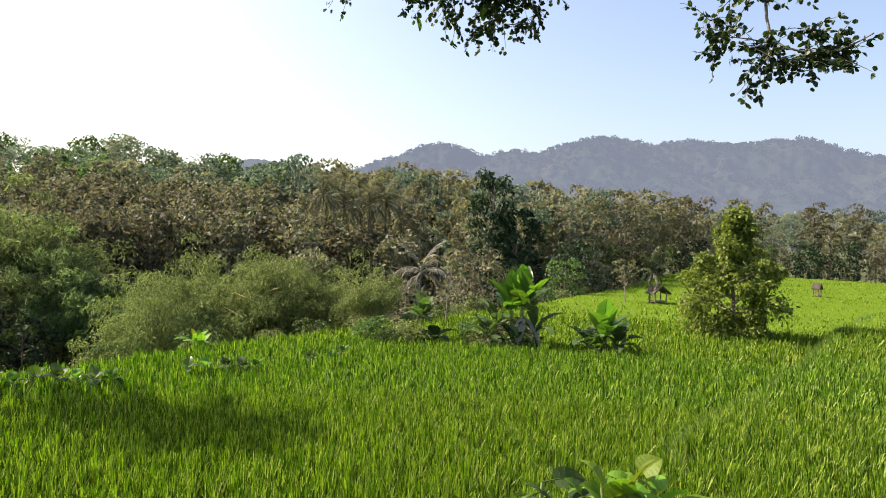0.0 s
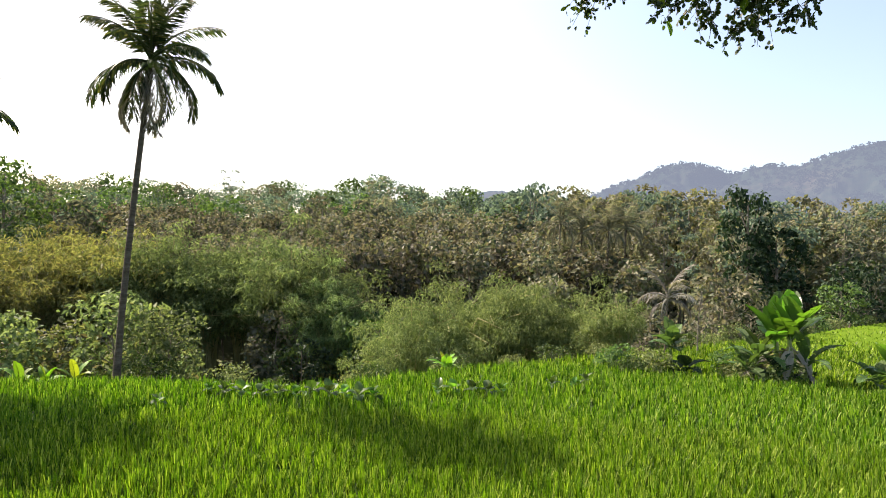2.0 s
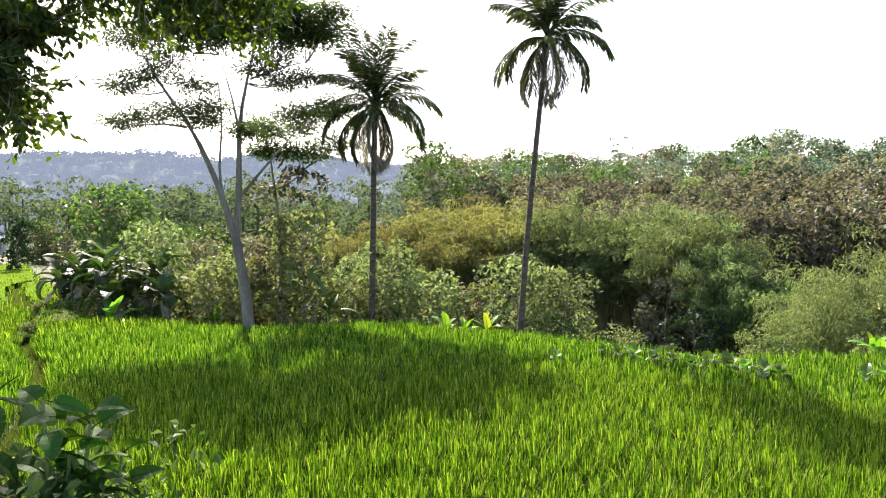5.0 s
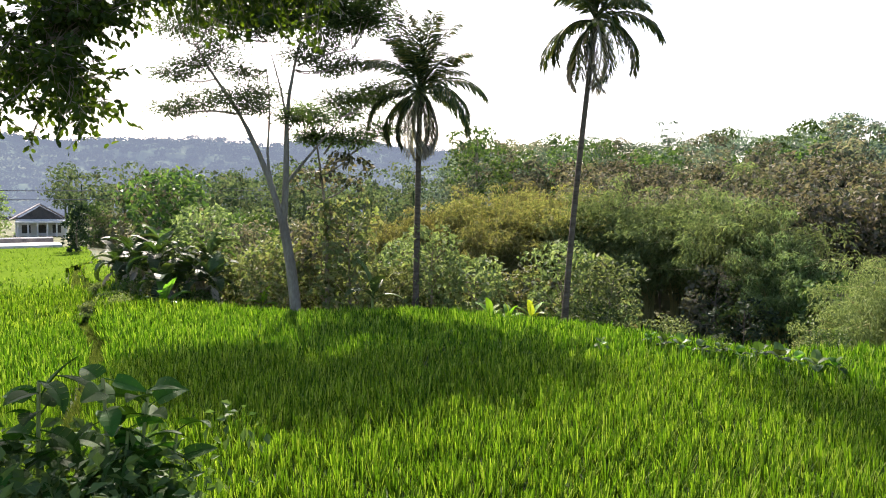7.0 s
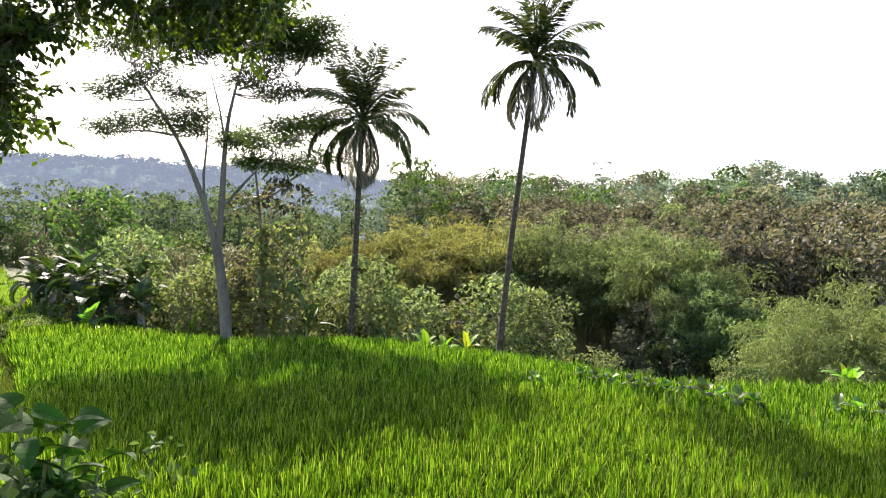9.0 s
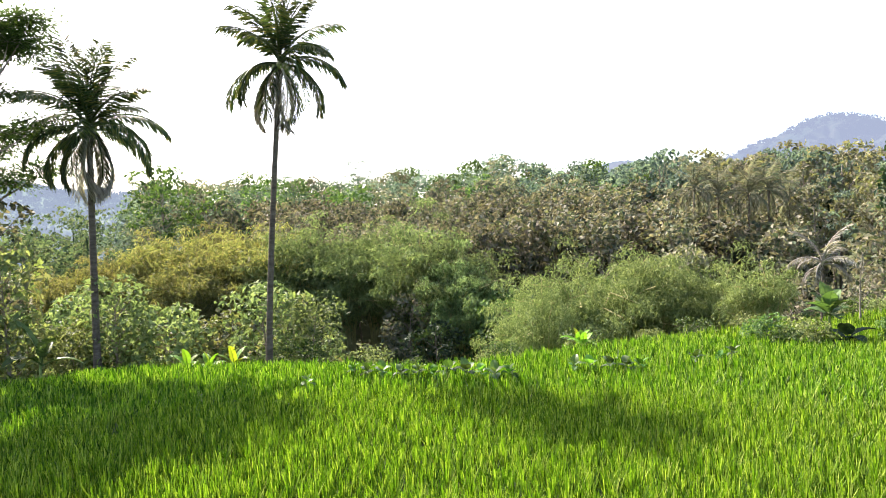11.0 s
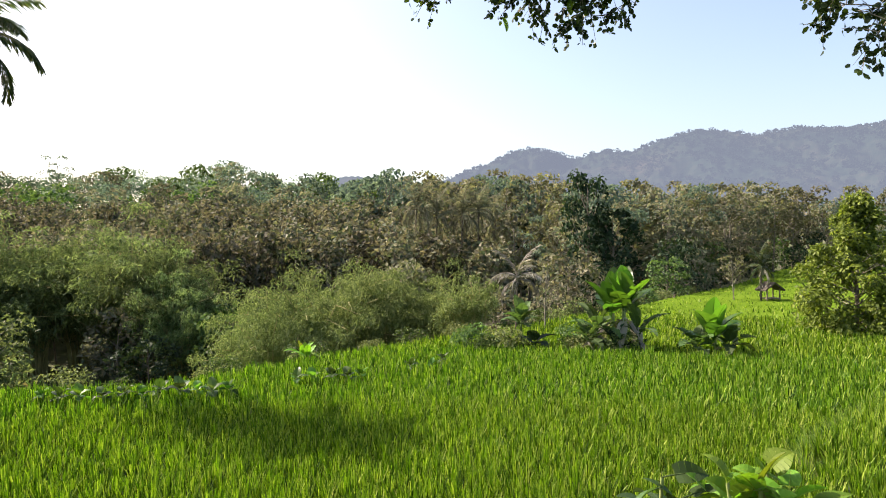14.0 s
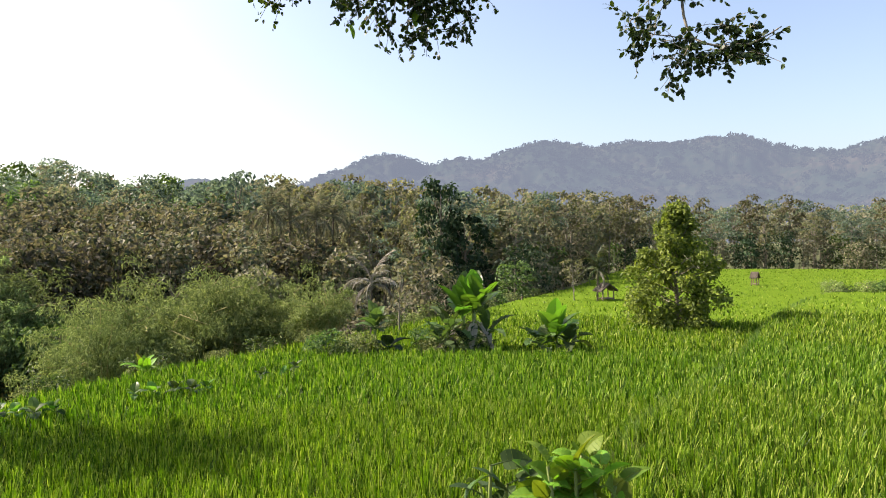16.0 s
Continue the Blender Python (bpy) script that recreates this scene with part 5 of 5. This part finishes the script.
# ---- plants on the bank ----
def bank_shrub(label, x, y, stems, rng, mat, L, W, weeds=0):
    e = thing("bank_shrub", label, "shrub", "", stand(x, y, 0, 1, 0.0))
    o = np.array((x, y, float(ground_z(x, y))))
    for tip, n in stems:
        tip = np.array(tip) - o
        p = curve((rng.normal(0, 0.12), rng.normal(0, 0.12), -0.1), tip, (0, 0, 0.05), 8)
        part("stem", tube(p, np.linspace(0.022, 0.008, 8), 6), STEM, e, smooth=True)
        n = int(n * 2.0)
        for i in range(n):
            u = 7 * (0.4 + 0.6 * (1 - i / n) ** 0.8)
            k = min(6, int(u))
            s = p[k] + (p[k + 1] - p[k]) * (u - k)
            f = part("leaf", blade(rng, L * (0.55 + 0.7 * rng.random()), W * (0.7 + 0.6 * rng.random()), (0.1 if mat is YOUNG else -0.35) + 1.3 * rng.random(), 0.4 + 1.1 * rng.random(), 8, 0.0, 0.9, 0.1), mat, e)
            f.matrix_basis = pose(*s, rng.normal(0, 28), 0, i * 137.5 + 80 * rng.random())
    if weeds:
        c = np.stack([rng.normal(0, 0.36, weeds), rng.normal(-0.1, 0.38, weeds), 0.15 + 1.7 * rng.random(weeds) ** 0.8], 1)
        part("undergrowth", clump_leaves(rng, c, 0.2, 26, 0.075, 0.045, 0.8), GREEN, e, "tangle of small green leaves")
    return e


rs = np.random.default_rng(101)
bank_shrub("dark leafy shrub with large glossy leaves on the bank", -3.9, 0.45, [((-3.92, 0.28, 3.58), 18), ((-3.9, 0.55, 3.56), 18), ((-3.86, 0.75, 3.48), 16), ((-3.95, 0.05, 3.45), 11), ((-3.85, 0.65, 3.3), 12), ((-3.9, 0.35, 3.2), 12), ((-3.84, 0.88, 3.25), 9), ((-3.95, 0.15, 3.3), 8), ((-3.9, 0.55, 3.2), 9), ((-3.9, 0.8, 2.95), 8)], rs, TARO, 0.25, 0.1, 190)
bank_shrub("bush of small green leaves on the bank", -3.8, 0.0, [((-3.8, 0.1, 3.1), 6), ((-3.85, -0.1, 3.3), 6)], rs, GREEN, 0.16, 0.08, 60)
bank_shrub("bright yellow-green broad-leaved plant on the bank", 0.85, 2.9, [((0.9, 2.84, 3.5), 12), ((0.78, 2.86, 3.45), 13), ((1.0, 2.8, 3.43), 11), ((0.84, 2.9, 3.36), 14), ((0.72, 2.92, 3.4), 12), ((0.95, 2.9, 3.48), 12), ((1.08, 2.82, 3.36), 10), ((0.88, 2.8, 3.3), 12)], rs, YOUNG, 0.17, 0.1)
bank_shrub("dark green leafy plant on the bank beside the yellow one", 0.55, 2.95, [((0.53, 2.93, 3.44), 7), ((0.6, 2.9, 3.36), 8), ((0.48, 2.95, 3.34), 7)], rs, GREEN, 0.2, 0.08)
bank_shrub("small pale green plant on the bank", -3.2, 1.0, [((-3.15, 1.0, 2.95), 6)], rs, YOUNG, 0.14, 0.07)


# ---- grass on the bunds ----
def bund_grass(name, line, width, count, rng, h=0.22, mat=None):
    seg = rng.integers(0, len(line) - 1, count)
    q = rng.random(count)[:, None]
    P = line[seg] + (line[seg + 1] - line[seg]) * q + rng.normal(0, width, (count, 2))
    z = ground_z(P[:, 0], P[:, 1])
    base = np.repeat(np.stack([P[:, 0], P[:, 1], z], 1), 7, 0)
    n = len(base)
    D = unit(rand_dirs(rng, n) * [0.7, 0.7, 0.2] + [0, 0, 0.9])
    ob = new(name, mesh_np(name, *leaves(base + rng.normal(0, 0.04, (n, 3)) * [1, 1, 0], D, rand_dirs(rng, n), h * (0.6 + 0.8 * rng.random(n)), 0.02), mat or GRASS))
    tagged(ob, "short dry and green grass along the narrow bund", "grass", kind="stuff")


rw = np.random.default_rng(111)
bund_grass("bund_grass_right", BUND_R[2:7], 0.16, 2600, rw, 0.46, GRASS)
bund_grass("bund_grass_left", BUND_L[:10], 0.15, 7000, rw, 0.24)
bund_grass("trodden_grass", np.array([(-5.9, 9.5), (-5.6, 9.0)]), 0.14, 120, rw, 0.3)
bund_grass("trodden_grass_patch", np.array([(3.9, 10.8), (4.4, 11.9)]), 0.2, 300, rw, 0.3)
bund_grass("trodden_grass_gap", np.array([(-13.8, 9.0), (-13.2, 8.2)]), 0.12, 120, rw, 0.25)


def bund_weed(label, x, y, r, mat, rng):
    e = thing("bund_weed", label, "weed", "", stand(x, y, 0, 1, 0.02))
    for _ in range(7):
        part("stem", tube(curve((0, 0, -0.05), rand_dirs(rng, 1)[0] * [r, r, 0] + [0, 0, r * 0.8], (0, 0, 0.1), 5), np.linspace(0.015, 0.005, 5), 4), STEM, e)
    c = rand_dirs(rng, 40) * r * 0.75 * rng.random((40, 1)) ** 0.4
    part("foliage", clump_leaves(rng, np.abs(c) * [0, 0, 1] + c * [1, 1, 0] + [0, 0, 0.2], r * 0.3, 16, 0.14, 0.07, 0.8), mat, e)


bund_weed("round weed clump growing on the bund", -28.0, 2.9, 0.6, BAMBOO, rw)
bund_weed("low grassy weed on the bund", -26.6, 2.5, 0.35, GREEN, rw)
bund_weed("pale green weed on the bund near the bananas", -34.0, 3.7, 0.55, BAMBOO, rw)
bund_weed("leafy weed beside the banana clump", 1.5, 25.3, 0.8, BAMBOO, rw)
bund_weed("bushy weed at the field's edge", -2.0, 24.9, 1.0, GREEN, rw)
bund_weed("pale bushy weed at the field's edge", -1.4, 25.4, 1.0, SHRUB_YL, rw)


# ---- huts, house, road ----
def box(x0, x1, y0, y1, z0, z1):
    V = np.array([(x, y, z) for z in (z0, z1) for x, y in ((x0, y0), (x1, y0), (x1, y1), (x0, y1))], float)
    F = np.array([(0, 3, 2, 1), (4, 5, 6, 7), (0, 1, 5, 4), (1, 2, 6, 5), (2, 3, 7, 6), (3, 0, 4, 7)])
    return V, F


def gable(x0, x1, y0, y1, z0, z1, thick=0.08, axis="y"):
    """A two-sided pitched roof of real thickness, its ridge along the axis."""
    if axis == "y":
        xm = (x0 + x1) / 2
        P = [[(x0, z0), (xm, z1), (xm, z1 - thick), (x0, z0 - thick)], [(x1, z0 - thick), (xm, z1 - thick), (xm, z1), (x1, z0)]]
        geos = []
        for prof in P:
            V = np.array([(x, y, z) for y in (y0, y1) for x, z in prof], float)
            geos.append((V, np.array([(0, 1, 2, 3), (7, 6, 5, 4), (0, 4, 5, 1), (1, 5, 6, 2), (2, 6, 7, 3), (3, 7, 4, 0)])))
        return join(geos)
    V, F = gable(y0, y1, x0, x1, z0, z1, thick, "y")
    return V[:, [1, 0, 2]], F[:, ::-1]


WOOD = rough_mat("weathered_wood", [(0.08, 0.06, 0.045), (0.16, 0.12, 0.09), (0.24, 0.2, 0.16)], 4, 0.9, 0.5, 6, (1, 1, 0.3))
THATCH = rough_mat("old_thatch", [(0.03, 0.025, 0.02), (0.06, 0.05, 0.04), (0.10, 0.085, 0.07)], 3, 0.95, 0.8, 8, (0.4, 2, 2))
TILE = rough_mat("roof_tile", [(0.11, 0.10, 0.10), (0.19, 0.17, 0.16), (0.27, 0.24, 0.22)], 1.5, 0.85, 0.6, 8)
PLASTER = rough_mat("white_plaster", [(0.55, 0.54, 0.52), (0.7, 0.69, 0.67), (0.78, 0.77, 0.75)], 0.8, 0.85, 0.2, 8)
DARKROOM = rough_mat("window_shade", [(0.03, 0.03, 0.03), (0.06, 0.055, 0.05), (0.08, 0.07, 0.06)], 1.0, 0.4, 0.1)
CONCRETE = rough_mat("pale_road", [(0.42, 0.41, 0.39), (0.52, 0.51, 0.49), (0.60, 0.59, 0.57)], 0.6, 0.9, 0.3, 10)
WIRE = rough_mat("cable", [(0.10, 0.10, 0.10), (0.16, 0.16, 0.16)], 3, 0.6, 0.1)


def hut(x, y, turn, w, label):
    e = thing("field_hut", label, "hut", "field huts", stand(x, y, turn))
    for px_ in (-w / 2, w / 2):
        for py_ in (-w * 0.4, w * 0.4):
            part("post", tube([(px_, py_, -0.2), (px_, py_, 0.7), (px_, py_, 1.38 if px_ < 0 else 1.2)], [0.05, 0.045, 0.04], 7), WOOD, e, smooth=True)
    part("platform", box(-w / 2 - 0.05, w / 2 + 0.05, -w * 0.42, w * 0.42, 0.55, 0.61), WOOD, e)
    part("roof", gable(-w * 0.78, w * 0.78, -w * 0.65, w * 0.65, 1.15, 1.62, 0.1), THATCH, e)
    return e


hut(14.7, 44.2, 15, 0.85, "small field hut with a dark thatched roof on posts")
hut(31.2, 54.4, 40, 0.5, "distant small thatched hut in the rice")
hut(40.5, 80.0, 10, 1.0, "distant dark thatched hut near the woods")

road = new("road", mesh_np("road", *box(-74.5, -69.5, -45, 4.6, -0.5, 0.62), CONCRETE))
tagged(road, "pale concrete road at the far side of the field", "road", kind="structure")
wall = thing("roadside_wall", "low dark stone wall along the road", "wall")
part("wall_body", box(-76.2, -75.8, -40, 4.2, -0.3, 0.95), TILE, wall)
part("coping", box(-76.3, -75.7, -40, 4.2, 0.954, 1.04), PLASTER, wall)


def house():
    e = thing("village_house", "white house with grey pitched roofs behind the road", "house", "", pose(-104, 4.4, -0.3) @ Matrix.Scale(0.82, 4))
    part("wall", box(-4.5, 2.2, -3.6, 3.4, 0, 3.1), PLASTER, e)
    part("roof", gable(-5.2, 2.6, -4.4, 4.0, 3.0, 5.6, 0.14, "x"), TILE, e)
    part("gable_wall", (np.array([(2.2, -3.4, 3.1), (2.2, 3.2, 3.1), (2.2, -0.2, 5.2), (2.2, -0.2, 5.2), (2.0, -3.4, 3.1), (2.0, 3.2, 3.1), (2.0, -0.2, 5.2), (2.0, -0.2, 5.2)], float),
                        np.array([(0, 1, 2, 3), (4, 7, 6, 5), (0, 2, 6, 4), (1, 5, 6, 2)])), DARKROOM, e)
    part("porch_roof", box(2.25, 4.6, -3.7, 3.5, 2.55, 2.85), PLASTER, e)
    for k in range(6):
        part("column", tube([(4.3, -3.3 + 1.3 * k, -0.2), (4.3, -3.3 + 1.3 * k, 2.55)], [0.13, 0.12], 10), PLASTER, e, smooth=True)
    for k in range(3):
        w = part("window", box(2.21, 2.27, -2.8 + 2.1 * k, -1.6 + 2.1 * k, 0.9, 2.2), DARKROOM, e)
        part("window_frame", join([box(2.23, 2.33, -2.9 + 2.1 * k, -2.8 + 2.1 * k, 0.8, 2.3), box(2.23, 2.33, -1.6 + 2.1 * k, -1.5 + 2.1 * k, 0.8, 2.3), box(2.23, 2.33, -2.8 + 2.1 * k, -1.6 + 2.1 * k, 0.8, 0.9), box(2.23, 2.33, -2.8 + 2.1 * k, -1.6 + 2.1 * k, 2.2, 2.3)]), PLASTER, w)


house()
h2 = thing("village_house", "small house with a low grey roof behind the trees", "house", "", pose(-88, -5, 0.3))
part("wall", box(-3, 2, -3.5, 3.0, 0, 2.8), PLASTER, h2)
part("roof", gable(-3.6, 2.6, -4.2, 3.6, 2.7, 5.2, 0.14, "x"), TILE, h2)
cables = thing("power_line", "thin overhead power cables along the road", "cable")
for k in range(4):
    t = np.linspace(0, 1, 24)[:, None]
    pth = np.concatenate([-78 + 0 * t, -30 + 60 * t, 5.6 - 0.45 * k + 2.2 * (t - 0.5) ** 2 + 0.8 * t * (k % 2)], 1)
    part("cable", tube(pth, np.full(24, 0.03), 4), WIRE, cables)
